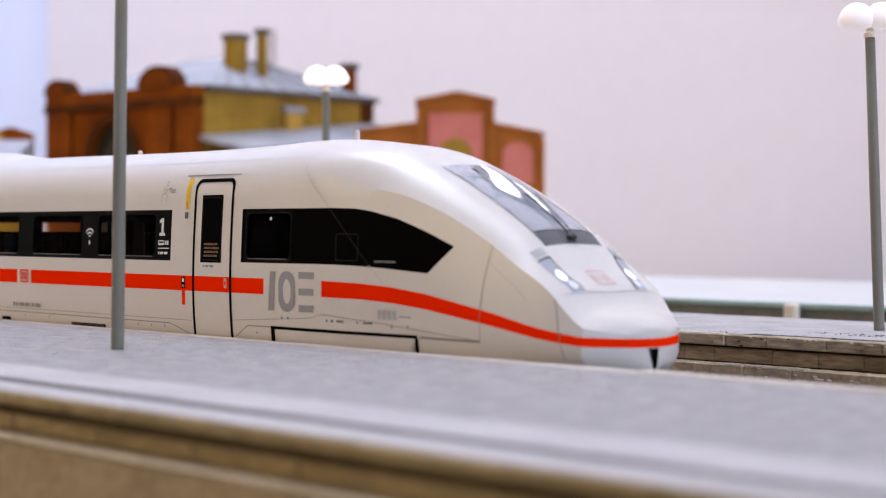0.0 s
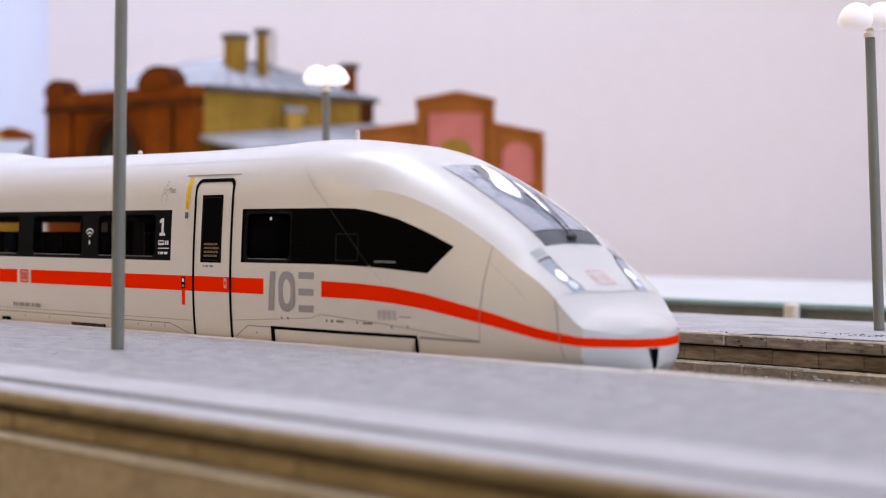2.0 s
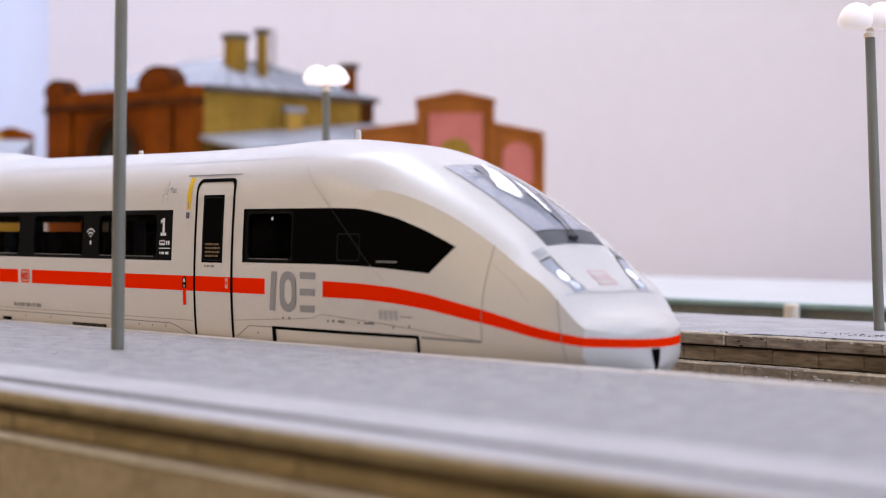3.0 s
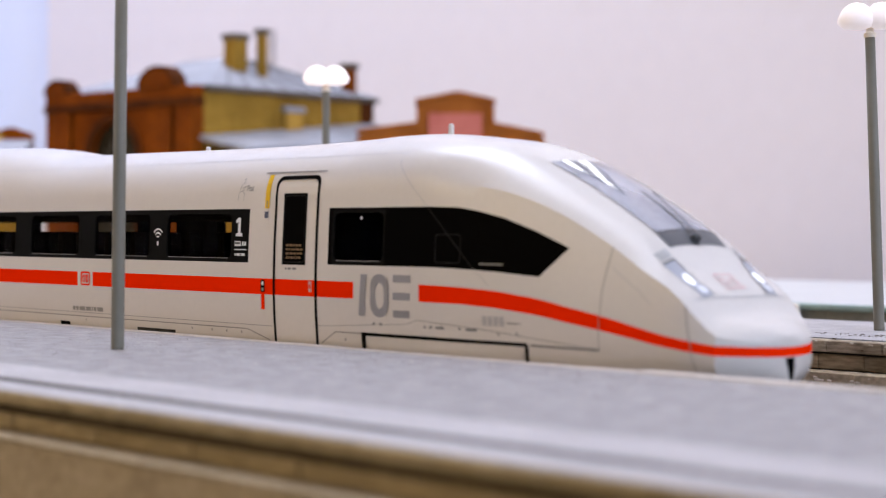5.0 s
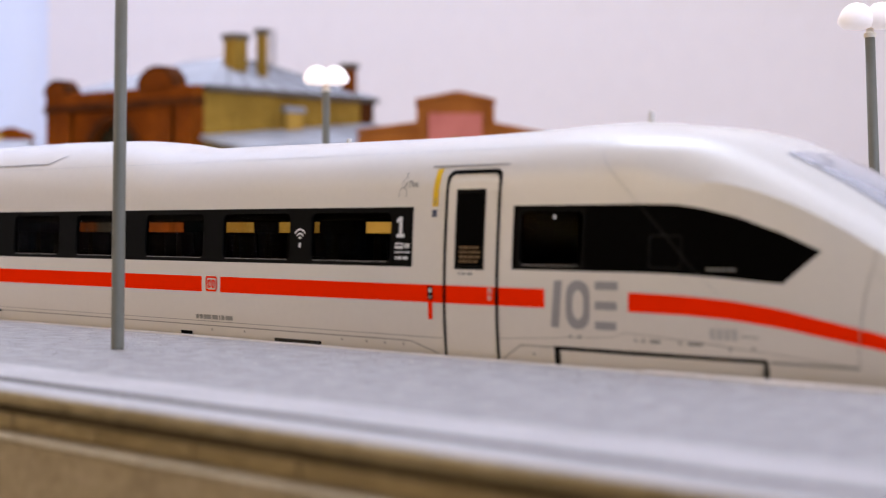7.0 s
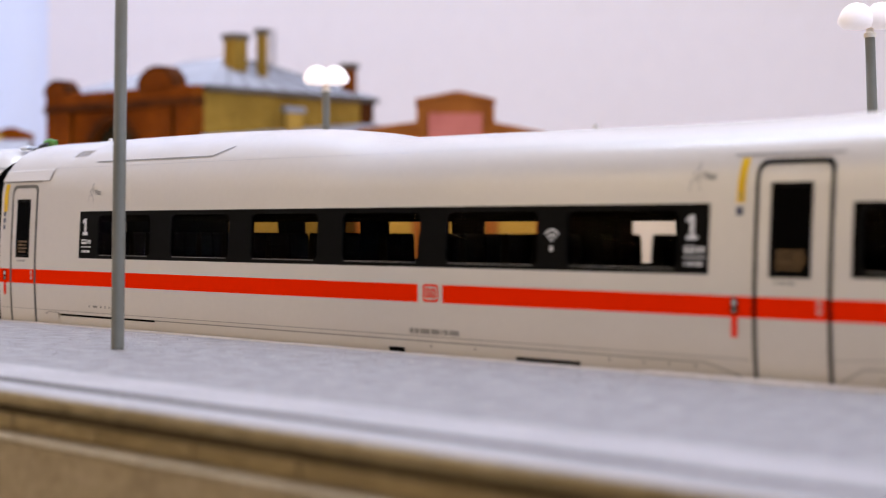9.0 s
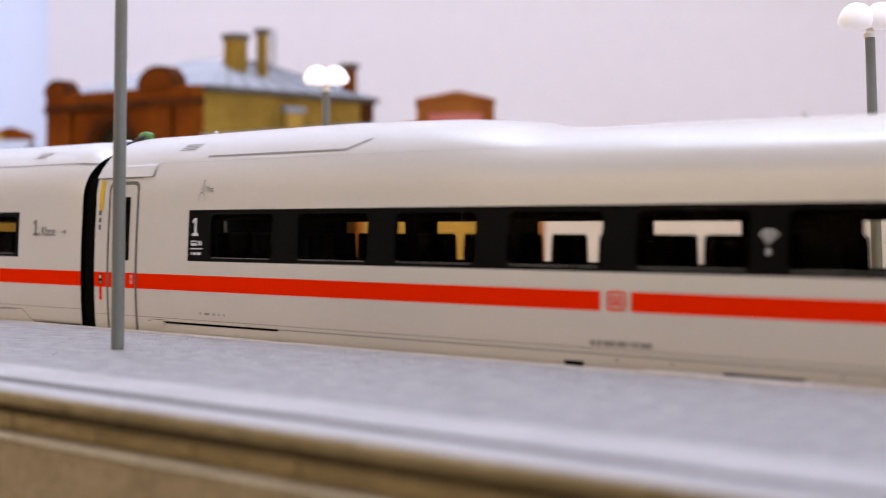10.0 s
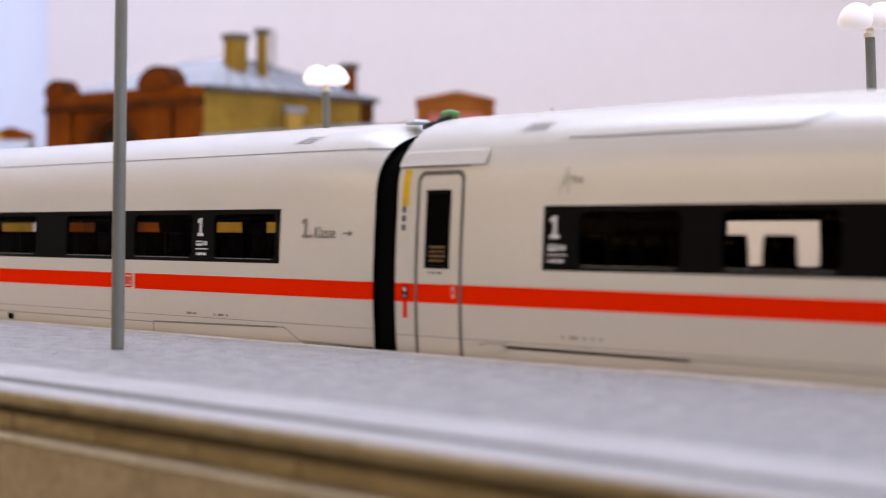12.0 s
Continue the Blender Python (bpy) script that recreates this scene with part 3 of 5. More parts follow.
def fine_ring(poly, step=2.0):
    out = []
    for i, a in enumerate(poly):
        b = poly[(i + 1) % len(poly)]
        n = max(1, int(math.hypot(b[0] - a[0], b[1] - a[1]) / step))
        out += [(a[0] + (b[0] - a[0]) * k / n, a[1] + (b[1] - a[1]) * k / n) for k in range(n)]
    return out


def strip(c, name, poly, mat, parent, off=0.06, side=-1, label=""):
    """A thin plate on the car's side; poly: its outline in x, z (convex, four corners give a curved grid)."""
    if len(poly) == 4:
        a, b, d, e = poly
        nu = max(1, int(max(abs(b[0] - a[0]), abs(d[0] - e[0])) / 2.5))
        nv = max(1, int(max(abs(e[1] - a[1]), abs(d[1] - b[1])) / 1.5))
        vv, ff = [], []
        for j in range(nv + 1):
            for i in range(nu + 1):
                u, v = i / nu, j / nv
                x = (a[0] * (1 - u) + b[0] * u) * (1 - v) + (e[0] * (1 - u) + d[0] * u) * v
                z = (a[1] * (1 - u) + b[1] * u) * (1 - v) + (e[1] * (1 - u) + d[1] * u) * v
                vv.append(surf(c, x, z, side, off))
        for j in range(nv):
            for i in range(nu):
                k = j * (nu + 1) + i
                ff.append((k, k + 1, k + nu + 2, k + nu + 1))
    else:
        vv = [surf(c, x, z, side, off) for x, z in poly]
        ff = [tuple(range(len(vv)))]
    return mesh_ob(name, vv, ff, mat, parent, label)


def rect(x0, x1, z0, z1):
    return [(x0, z0), (x1, z0), (x1, z1), (x0, z1)]


def rounded(x0, x1, z0, z1, r, n=5):
    out = []
    for cx, cz, a0 in ((x1 - r, z0 + r, -90), (x1 - r, z1 - r, 0), (x0 + r, z1 - r, 90), (x0 + r, z0 + r, 180)):
        for i in range(n + 1):
            a = radians(a0 + 90 * i / n)
            out.append((cx + r * math.cos(a), cz + r * math.sin(a)))
    return out


def ring(c, name, x0, x1, z0, z1, r, t, mat, parent, off=0.06, side=-1, label="", outer_square=False):
    """A frame with rounded corners on the car's side."""
    inner = rounded(x0 + t, x1 - t, z0 + t, z1 - t, max(0.05, r - t * 0.5))
    outer = rounded(x0, x1, z0, z1, 0.02 if outer_square else r)

    def dense(ps):
        out = []
        for i, a in enumerate(ps):
            b = ps[(i + 1) % len(ps)]
            m = 8 if i % 6 == 5 else 1
            out += [(a[0] + (b[0] - a[0]) * k / m, a[1] + (b[1] - a[1]) * k / m) for k in range(m)]
        return out
    inner, outer = dense(inner), dense(outer)
    n = len(inner)
    vv = [surf(c, x, z, side, off) for x, z in outer] + [surf(c, x, z, side, off) for x, z in inner]
    vv += [surf(c, x, z, side, -0.35) for x, z in inner]
    ff = [(i, (i + 1) % n, n + (i + 1) % n, n + i) for i in range(n)]
    ff += [(n + i, n + (i + 1) % n, 2 * n + (i + 1) % n, 2 * n + i) for i in range(n)]
    return mesh_ob(name, vv, ff, mat, parent, label)


def letters(c, text, x, z, size, mat, parent, name="lettering", off=0.09, stretch=1.0, bold=0.012):
    cu = bpy.data.curves.new("text", "FONT")
    cu.body, cu.size, cu.resolution_u, cu.offset = text, size, 3, size * bold
    ob = bpy.data.objects.new("text", cu)
    me = bpy.data.meshes.new_from_object(ob)
    vv = [surf(c, x + v.co.x * stretch, z + v.co.y, -1, off) for v in me.vertices]
    ff = [tuple(p.vertices) for p in me.polygons]
    bpy.data.objects.remove(ob)
    bpy.data.curves.remove(cu)
    bpy.data.meshes.remove(me)
    return mesh_ob(name, vv, ff, mat, parent)


def small_bars(c, x0, z, widths, h, mat, parent, gap=0.35, name="print_bar"):
    x = x0
    for w in widths:
        strip(c, name, rect(x, x + w, z, z + h), mat, parent, 0.07)
        x += w + gap


def door_seal(c, x0, x1, z0, z1, r, t, mat, parent):
    """Rubber seal round a door: rounded above, straight legs, open at the sill."""
    def outline(i, rr):
        pts = [(x0 + i, z0)]
        for cx, a0 in ((x0 + i + rr, 180), (x1 - i - rr, 90)):
            pts += [(cx + rr * math.cos(radians(a0 - 15 * k)), z1 - i * 1.35 - rr + rr * math.sin(radians(a0 - 15 * k))) for k in range(7)]
        pts.append((x1 - i, z0))
        out = []
        for n, (a, b) in enumerate(zip(pts, pts[1:])):
            m = 14 if n in (0, 7, 14) else 1
            out += [(a[0] + (b[0] - a[0]) * k / m, a[1] + (b[1] - a[1]) * k / m) for k in range(m)]
        return out + [pts[-1]]
    a, b = outline(0.0, r), outline(t, r - t * 0.6)
    n = len(a)
    vv = [surf(c, x, z, -1, -0.05) for x, z in a] + [surf(c, x, z, -1, 0.16) for x, z in a] + [surf(c, x, z, -1, 0.16) for x, z in b] + [surf(c, x, z, -1, -0.05) for x, z in b]
    ff = [(k * n + i, k * n + i + 1, (k + 1) * n + i + 1, (k + 1) * n + i) for k in range(3) for i in range(n - 1)]
    return mesh_ob("door_gasket", vv, ff, mat, parent, "rubber door gasket")


def door(c, car, x0, x1, gasket=None):
    d = strip(c, "door", rect(x0 + 0.4, x1 - 0.4, -0.4, 29.8), M_WHITE, car, 0.03, label="white plug door with a narrow window")
    strip(c, "door_stripe", rect(x0 + 0.5, x1 - 0.5, c.sb(x0), c.st(x0)), M_RED, d, 0.05, label="red stripe across the door")
    door_seal(c, x0, x1, -0.6, 30.3, 1.7, 0.52, gasket or M_BLACK, d)
    w0, w1 = x0 + (x1 - x0) * 0.2, x0 + (x1 - x0) * 0.74
    strip(c, "door_window", rect(w0, w1, 14.1, 27.1), M_CABBAND, d, 0.07, label="dark door window")
    ring(c, "window_frame", w0 + 0.35, w1 - 0.35, 14.5, 26.7, 0.5, 0.14, M_TRIM, d, 0.10)
    rng = random.Random(4)
    for k in range(4):
        x = w0 + 1.2
        while x < w1 - 1.5:
            w = rng.uniform(0.4, 1.0)
            strip(c, "display_line", rect(x, min(x + w, w1 - 0.9), 15.2 + k * 0.75, 15.6 + k * 0.75), M_AMBER, d, 0.10)
            x += w + 0.25
    small_bars(c, w0 + 1.0, 13.2, (0.5, 1.0, 1.3), 0.4, M_PRINT, d)
    strip(c, "door_handle", rect(x1 - 2.4, x1 - 1.5, 9.3, 11.2), M_LOGO, d, 0.09)
    strip(c, "handle_recess", rect(x1 - 2.2, x1 - 1.7, 9.9, 10.6), M_RED, d, 0.11)
    strip(c, "door_sill", rect(x0 + 0.3, x1 - 0.3, -0.7, -0.4), M_BLACK, d, 0.02)
    strip(c, "rain_strip", rect(x0 - 4.6, x1 + 1.0, 30.85, 31.15), M_SEAM, car, 0.12)


def digit_one(c, car, x, z, h, mat):
    """The figure 1 with flag and foot, h high."""
    k = h / 3.5
    strip(c, "class_number", rect(x + 0.55 * k, x + 1.35 * k, z, z + h), mat, car, 0.09)
    strip(c, "class_number", rect(x - 0.1 * k, x + 2.0 * k, z - 0.01, z + 0.6 * k), mat, car, 0.1)
    strip(c, "class_number", [(x - 0.15 * k, z + 2.45 * k), (x + 0.6 * k, z + 2.7 * k), (x + 0.6 * k, z + 3.5 * k), (x - 0.15 * k, z + 3.05 * k)], mat, car, 0.1)


def round_sign(c, car, x):
    """White class mark and coach sign on the band."""
    digit_one(c, car, x, 19.2, 3.5, M_PRINTW)
    strip(c, "coach_sign", rounded(x - 0.5, x + 1.7, 17.3, 18.3, 0.3), M_PRINTW, car, 0.08)
    strip(c, "coach_sign", rect(x - 0.3, x + 1.5, 17.75, 18.05), M_BAND, car, 0.1)
    strip(c, "coach_sign", rect(x - 0.6, x + 3.6, 16.6, 16.8), M_PRINTW, car, 0.08)
    small_bars(c, x + 2.0, 17.4, (0.5, 0.6), 0.8, M_PRINTW, car, 0.2)
    small_bars(c, x - 0.4, 15.5, (0.4, 1.1, 1.3), 0.5, M_PRINTW, car, 0.3)


def logo_mark(c, car, x):
    """Small square mark set in the stripe."""
    ring(c, "square_mark", x + 0.1, x + 4.0, 8.55, 11.5, 0.6, 0.36, M_RED, car, 0.07, label="small red square mark")
    ring(c, "square_mark", x + 0.85, x + 1.95, 9.2, 10.85, 0.4, 0.32, M_RED, car, 0.07)
    ring(c, "square_mark", x + 2.2, x + 3.3, 9.2, 10.85, 0.4, 0.32, M_RED, car, 0.07)


def wave_sign(c, car, x, z):
    """White wireless sign: three arcs over a dot."""
    for r in (0.6, 1.35, 2.1):
        pts = [(x + r * math.sin(radians(a)), z + r * math.cos(radians(a))) for a in range(-52, 53, 13)]
        inn = [(x + (r - 0.33) * math.sin(radians(a)), z + (r - 0.33) * math.cos(radians(a))) for a in range(-52, 53, 13)]
        n = len(pts)
        vv = [surf(c, *p, -1, 0.08) for p in pts + inn]
        mesh_ob("wireless_arc", vv, [(i, i + 1, n + i + 1, n + i) for i in range(n - 1)], M_PRINTW, car)
    strip(c, "wireless_dot", rounded(x - 0.3, x + 0.3, z - 1.4, z - 0.5, 0.25), M_PRINTW, car, 0.08)


def quiet_sign(c, car, x, z):
    """Line drawing of a raised finger, with a short word."""
    lines = [[(x, z), (x + 0.2, z + 1.4), (x + 1.2, z + 1.7), (x + 2.0, z + 1.2), (x + 1.9, z)], [(x + 1.3, z + 1.7), (x + 1.35, z + 4.0), (x + 1.65, z + 4.1), (x + 1.75, z + 1.8)],
             [(x + 0.9, z + 3.0), (x + 0.5, z + 2.0)], [(x + 1.75, z + 2.4), (x + 2.8, z + 2.7)]]
    for pts in lines:
        vv, ff = [], []
        for (a, b), (d, e) in zip(pts, pts[1:]):
            L = math.hypot(d - a, e - b)
            nx, nz = -(e - b) / L * 0.06, (d - a) / L * 0.06
            k = len(vv)
            vv += [surf(c, a - nx, b - nz), surf(c, d - nx, e - nz), surf(c, d + nx, e + nz), surf(c, a + nx, b + nz)]
            ff.append((k, k + 1, k + 2, k + 3))
        mesh_ob("sign_line", vv, ff, M_PRINT, car)
    letters(c, "Psst", x + 2.7, z + 1.7, 1.6, M_PRINT, car, "sign_word", stretch=0.9)


def yellow_strip(c, car, x0, x1):
    strip(c, "yellow_strip", [(x0, 24.4), (x1 + 0.15, 24.4), (x1 + 0.4, 30.6), (x0 + 0.25, 30.6)], M_YELLOW, car, 0.07, label="yellow first-class strip")
    letters(c, "1", x0 + 0.25, 24.6, 1.8, M_PRINT, car, "class_number", 0.1)


def seat_rows(c, car, x0, x1, gaps):
    """Dark double seats along the platform side, close together but for the gaps (middle, width); low benches on the far side."""
    spans, start = [], x0
    for g, w in gaps:
        spans.append((start, g - w / 2))
        start = g + w / 2
    spans.append((start, x1))
    for a, b in spans:
        n = max(1, math.ceil((b - a) / 8.2))
        half = min(4.3, (b - a - 1.8) / 2)
        for k in range(n):
            x = (a + b) / 2 if n == 1 else a + 4.2 + (b - a - 8.4) * k / (n - 1)
            s = Shape()
            back = [(x - 1.3, 11.5), (x + 1.3, 11.5), (x + 0.8, 19.4), (x + 0.4, 19.9), (x - 0.4, 19.9), (x - 0.8, 19.4)]
            s.prism(back, -10.6 - half, -10.75)
            s.prism(back, -10.45, -10.6 + half)
            f = 1 if k % 2 else -1
            s.box(min(x, x + 5 * f), max(x, x + 5 * f), -10.6 - half, -10.6 + half, 11.2, 12.8, 0.4)
            s.box(x - 1, x + 1, -12, -9, 8.0, 11.2)
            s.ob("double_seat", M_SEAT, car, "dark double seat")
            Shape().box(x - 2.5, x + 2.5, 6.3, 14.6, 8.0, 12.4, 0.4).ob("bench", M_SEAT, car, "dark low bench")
    for y in (-14.6, 9.0):
        Shape().box(x0 - 6, x1 + 6, y, y + 5.5, 22.1, 25.3, 0.2).ob("luggage_rack", M_INSIDE, car)
    # strips added inside the far windows to narrow the bright opening
    for a, b in c.windows:
        if x0 - 12 < a < x1:
            Shape().box(a - 1, a + 2.7, 14.6, 15.1, 12, 25.5).ob("far_window_mask", M_INSIDE, car)


def window_panes(c, car):
    for a, b in c.windows:
        z0, z1 = c.bb(a) + (c.bt(a) - c.bb(a)) * 0.05, c.bb(a) + (c.bt(a) - c.bb(a)) * 0.93
        for s in (-1, 1):
            f = ring(c, "window_frame", a - 0.35, b + 0.35, z0 - 0.3, z1 + 0.3, 1.5, 0.5, M_BAND, car, 0.03, s, outer_square=True)
            p = strip(c, "pane", rect(a - 0.1, b + 0.1, z0 - 0.05, z1 + 0.05), M_PANE, f, -0.3, s, "tinted window pane")
            p.visible_shadow = False
            if s < 0:
                # thin pale strip paints the glint on the pane's lower edge
                strip(c, "sill_glint", rect(a + 1.0, b - 1.0, z0 + 0.20, z0 + 0.32), M_GLINT, f, 0.05)


def bogie(car, x):
    b = Shape().box(x - 16, x + 16, -10, 10, -4.0, -2.5, 0.4).ob("bogie_frame", M_WIPER, car, "dark bogie frame")
    for dx in (-14.4, 14.4):
        for s in (-8.25, 8.25):
            w = Shape().tube([(x + dx, s - 1.0, RAIL_Z + 5.0), (x + dx, s + 1.0, RAIL_Z + 5.0)], 5.0, 24).ob("wheel", M_STEEL, b, "steel wheel")


def seam(c, car, pts, w=0.14, mat=None, off=0.05, name="seam", side=-1):
    """A fine joint line on the side."""
    vv, ff = [], []
    dense = []
    for (a, b), (d, e) in zip(pts, pts[1:]):
        n = max(1, int(math.hypot(d - a, e - b) / 1.5))
        dense += [(a + (d - a) * k / n, b + (e - b) * k / n) for k in range(n)]
    dense.append(pts[-1])
    for i, p in enumerate(dense):
        a, b = dense[max(0, i - 1)], dense[min(len(dense) - 1, i + 1)]
        L = math.hypot(b[0] - a[0], b[1] - a[1])
        nx, nz = -(b[1] - a[1]) / L * w / 2, (b[0] - a[0]) / L * w / 2
        vv += [surf(c, p[0] - nx, p[1] - nz, side, off), surf(c, p[0] + nx, p[1] + nz, side, off)]
    ff = [(2 * i, 2 * i + 2, 2 * i + 3, 2 * i + 1) for i in range(len(dense) - 1)]
    return mesh_ob(name, vv, ff, mat or M_SEAM, car)


def top_patch(c, name, corners, mat, parent, off=0.08, nu=14, nv=16, label=""):
    """A plate on the hood: corners (x, y) front-near, front-far, back-far, back-near."""
    a, b, d, e = corners
    vv, ff = [], []
    for j in range(nv + 1):
        for i in range(nu + 1):
            u, v = i / nu, j / nv
            x = (a[0] * (1 - u) + b[0] * u) * (1 - v) + (e[0] * (1 - u) + d[0] * u) * v
            y = (a[1] * (1 - u) + b[1] * u) * (1 - v) + (e[1] * (1 - u) + d[1] * u) * v
            sl = (top_z(c, x + 0.2, y) - top_z(c, x - 0.2, y)) / 0.4
            k = 1 / math.hypot(1, sl)
            vv.append((x - sl * k * off, y, top_z(c, x, y) + k * off))
    for j in range(nv):
        for i in range(nu):
            k = j * (nu + 1) + i
            ff.append((k, k + 1, k + nu + 2, k + nu + 1))
    return mesh_ob(name, vv, ff, mat, parent, label, True)


def top_disc(c, name, cx, cy, rx, ry, mat, parent, off=0.18, label="", n=20):
    """A round lens lying on the hood."""
    vv = [(cx, cy, top_z(c, cx, cy) + off + 0.12)]
    for k in range(n):
        a = 2 * math.pi * k / n
        x, y = cx + rx * math.cos(a), cy + ry * math.sin(a)
        vv.append((x, y, top_z(c, x, y) + off))
    return mesh_ob(name, vv, [(0, 1 + k, 1 + (k + 1) % n) for k in range(n)], mat, parent, label, True)


def end_car():
    c = EndCar
    car = empty("train_end_car", (0, 0, 0), "white streamlined model express train end car with red stripe", "train car", "train cars")
    shell(c, car)
    window_panes(c, car)
    seat_rows(c, car, -293, -116, [(-258.3, 2.4), (-248.2, 3.4), (-220.8, 5.0), (-200.4, 3.3), (-189.1, 3.3), (-167.6, 2.0), (-135.8, 3.5)])
    door(c, car, -110.3, -97.0)
    door(c, car, -325.9, -314.2, M_GASKET)
    # white canopy ledge over the rear door, with its shadow gap
    vv, xs = [], [-331.2 + k * 2.4 for k in range(10)]
    for x in xs:
        vv += [surf(c, x, 31.1, -1, 0.0), surf(c, x, 31.2, -1, 0.45), surf(c, x, 33.4, -1, 0.2), surf(c, x, 33.9, -1, 0.0)]
    mesh_ob("door_canopy", vv, [(4 * k + i, 4 * k + 4 + i, 4 * k + 5 + i, 4 * k + 1 + i) for k in range(9) for i in range(3)], M_WHITE, car, "white ledge over the door")
    # two blocks added to stop bright sight lines through the windows
    Shape().box(-150, -139.3, -12.5, -9.5, 8.0, 24.5, 0.4).ob("saloon_view_block", M_SEAT, car, "dark block added to stop the view through the saloon")
    Shape().box(-239.5, -233.5, 8.0, 12.0, 8.0, 19.9, 0.5).ob("saloon_view_block", M_SEAT, car, "dark block added to stop the view through the saloon")
    # cab side window
    strip(c, "cab_window", [(-54.0, 15.2), (-48.6, 15.2), (-48.6, 21.4), (-54.0, 22.4)], M_CABBAND, car, 0.05, label="dark cab side window")
    strip(c, "cab_window_sill", rect(-54.2, -48.8, 14.85, 15.15), M_GLINT, car, 0.07)
    ring(c, "cab_hatch", -64.8, -58.6, 15.0, 19.8, 0.5, 0.15, M_TRIM, car, 0.05)
    # joint across the black band, its glint painted as a lighter line
    seam(c, car, [(-67.0, 24.3), (-61.5, 19.5), (-55.8, 14.4)], 0.22, M_TRIM, 0.07)
    seam(c, car, [(-74.6, 36.2), (-75.6, 34.2), (-76.2, 32.2), (-75.2, 31.2), (-67.0, 24.3)], 0.13, M_GREYLINE, 0.10)
    seam(c, car, [(-55.8, 14.4), (-52.0, 11.6)], 0.12, M_GREYLINE)
    # roof joint and nose joints
    seam(c, car, [(-331, 33.8), (-200, 33.7), (-76, 33.7)], 0.07, M_GREYLINE)
    seam(c, car, [(-26.9, 18.0), (-28.2, 12.0), (-28.9, 6.0), (-28.9, 2.4)], 0.15)
    seam(c, car, [(-28.9, 2.4), (-54.0, 4.5), (-66, 5.2)], 0.12)
    seam(c, car, [(-28.9, 2.3), (-43.0, 2.4)], 0.35, M_PRINT)
    seam(c, car, [(-13.2, 9.7), (-12.4, 5.0), (-11.4, 0.0)], 0.15)
    seam(c, car, [(-27.0, 15.0), (-21.5, 11.5), (-19.0, 9.2)], 0.10, M_GREYLINE)
    # lower edge: skirt panels
    seam(c, car, [(-331, 2.8), (-190, 2.8), (-111, 2.7)], 0.12)
    seam(c, car, [(-96.8, 3.3), (-72, 4.6), (-69, 5.4), (-66, 5.2)], 0.10)
    seam(c, car, [(-310, 2.1), (-190, 2.0), (-119, 1.9), (-112, 0.1)], 0.22)
    seam(c, car, [(-96.0, 0.3), (-91.8, 2.5), (-84.5, 2.5)], 0.22)
    strip(c, "skirt_gasket", rect(-84.4, -43.6, 2.15, 2.72), M_BLACK, car, 0.06)
    strip(c, "skirt_gasket", rect(-84.4, -83.2, -2.4, 2.2), M_BLACK, car, 0.065)
    strip(c, "skirt_gasket", rect(-44.2, -43.4, -2.4, 2.2), M_BLACK, car, 0.065)
    strip(c, "skirt_panel", rect(-82.6, -44.6, -2.5, 1.7), M_WHITE, car, 0.16)
    strip(c, "skirt_gasket", rect(-303.5, -265, 1.75, 2.15), M_BLACK, car, 0.06)
    strip(c, "skirt_panel", rect(-303.2, -265, -2.5, 1.6), M_WHITE, car, 0.18)
    strip(c, "skirt_bracket", rect(-308.6, -304.0, 1.2, 2.3), M_WHITE, car, 0.3)
    seam(c, car, [(-308.8, 1.1), (-308.8, 2.4), (-303.8, 2.4)], 0.15)
    # black strip paints the dark gap below the rear door
    strip(c, "underside_shade", rect(-331.0, -313.0, -2.8, -0.65), M_BLACK, car, 0.10)
    strip(c, "air_grille", rect(-158.5, -144.2, -0.6, 0.6), M_BLACK, car, 0.06, label="black air grille")
    for k in range(6):
        strip(c, "grille_slat", rect(-158.3, -144.4, -0.5 + k * 0.19, -0.44 + k * 0.19), M_GASKET, car, 0.09)
    strip(c, "step_recess", rect(-190.2, -186.0, -0.6, 0.7), M_BLACK, car, 0.06)
    for x in (-179, -168, -138, -131, -126, -121, -89):
        strip(c, "skirt_bolt", rounded(x - 0.25, x + 0.25, 1.0, 1.5, 0.24), M_SEAM, car, 0.08)
    # grey emblem: a bar, a ring and three stacked bars
    strip(c, "emblem_bar", [(-84.9, 5.6), (-83.2, 5.6), (-82.5, 12.8), (-84.2, 12.8)], M_GREY, car, 0.08, label="grey emblem bar")
    ring(c, "emblem_ring", -81.6, -76.5, 5.5, 12.9, 2.3, 1.35, M_GREY, car, 0.08, label="grey emblem ring")
    for z in (5.6, 8.6, 11.6):
        strip(c, "emblem_bar", rect(-75.4, -70.9 + (z - 8) * 0.06, z, z + 1.25), M_GREY, car, 0.08)
    logo_mark(c, car, -180.9)
    round_sign(c, car, -122.6)
    round_sign(c, car, -293.6)
    wave_sign(c, car, -150.3, 18.6)
    quiet_sign(c, car, -122.6, 26.0)
    quiet_sign(c, car, -292.0, 26.0)
    yellow_strip(c, car, -113.7, -112.4)
    yellow_strip(c, car, -330.0, -328.3)
    strip(c, "blue_sign", rect(-113.7, -112.5, 22.6, 23.8), M_BLUE, car, 0.07)
    for k in range(3):
        strip(c, "blue_sign", rect(-329.8, -328.8, 20.4 + k * 1.5, 21.4 + k * 1.5), M_BLUE, car, 0.07)
    for x in (-114.3, -329.2):
        strip(c, "door_control", rounded(x, x + 1.3, 8.9, 11.2, 0.4), M_BLACK, car, 0.08)
        strip(c, "door_control", rounded(x + 0.3, x + 1.0, 10.1, 10.9, 0.3), M_PRINTW, car, 0.1)
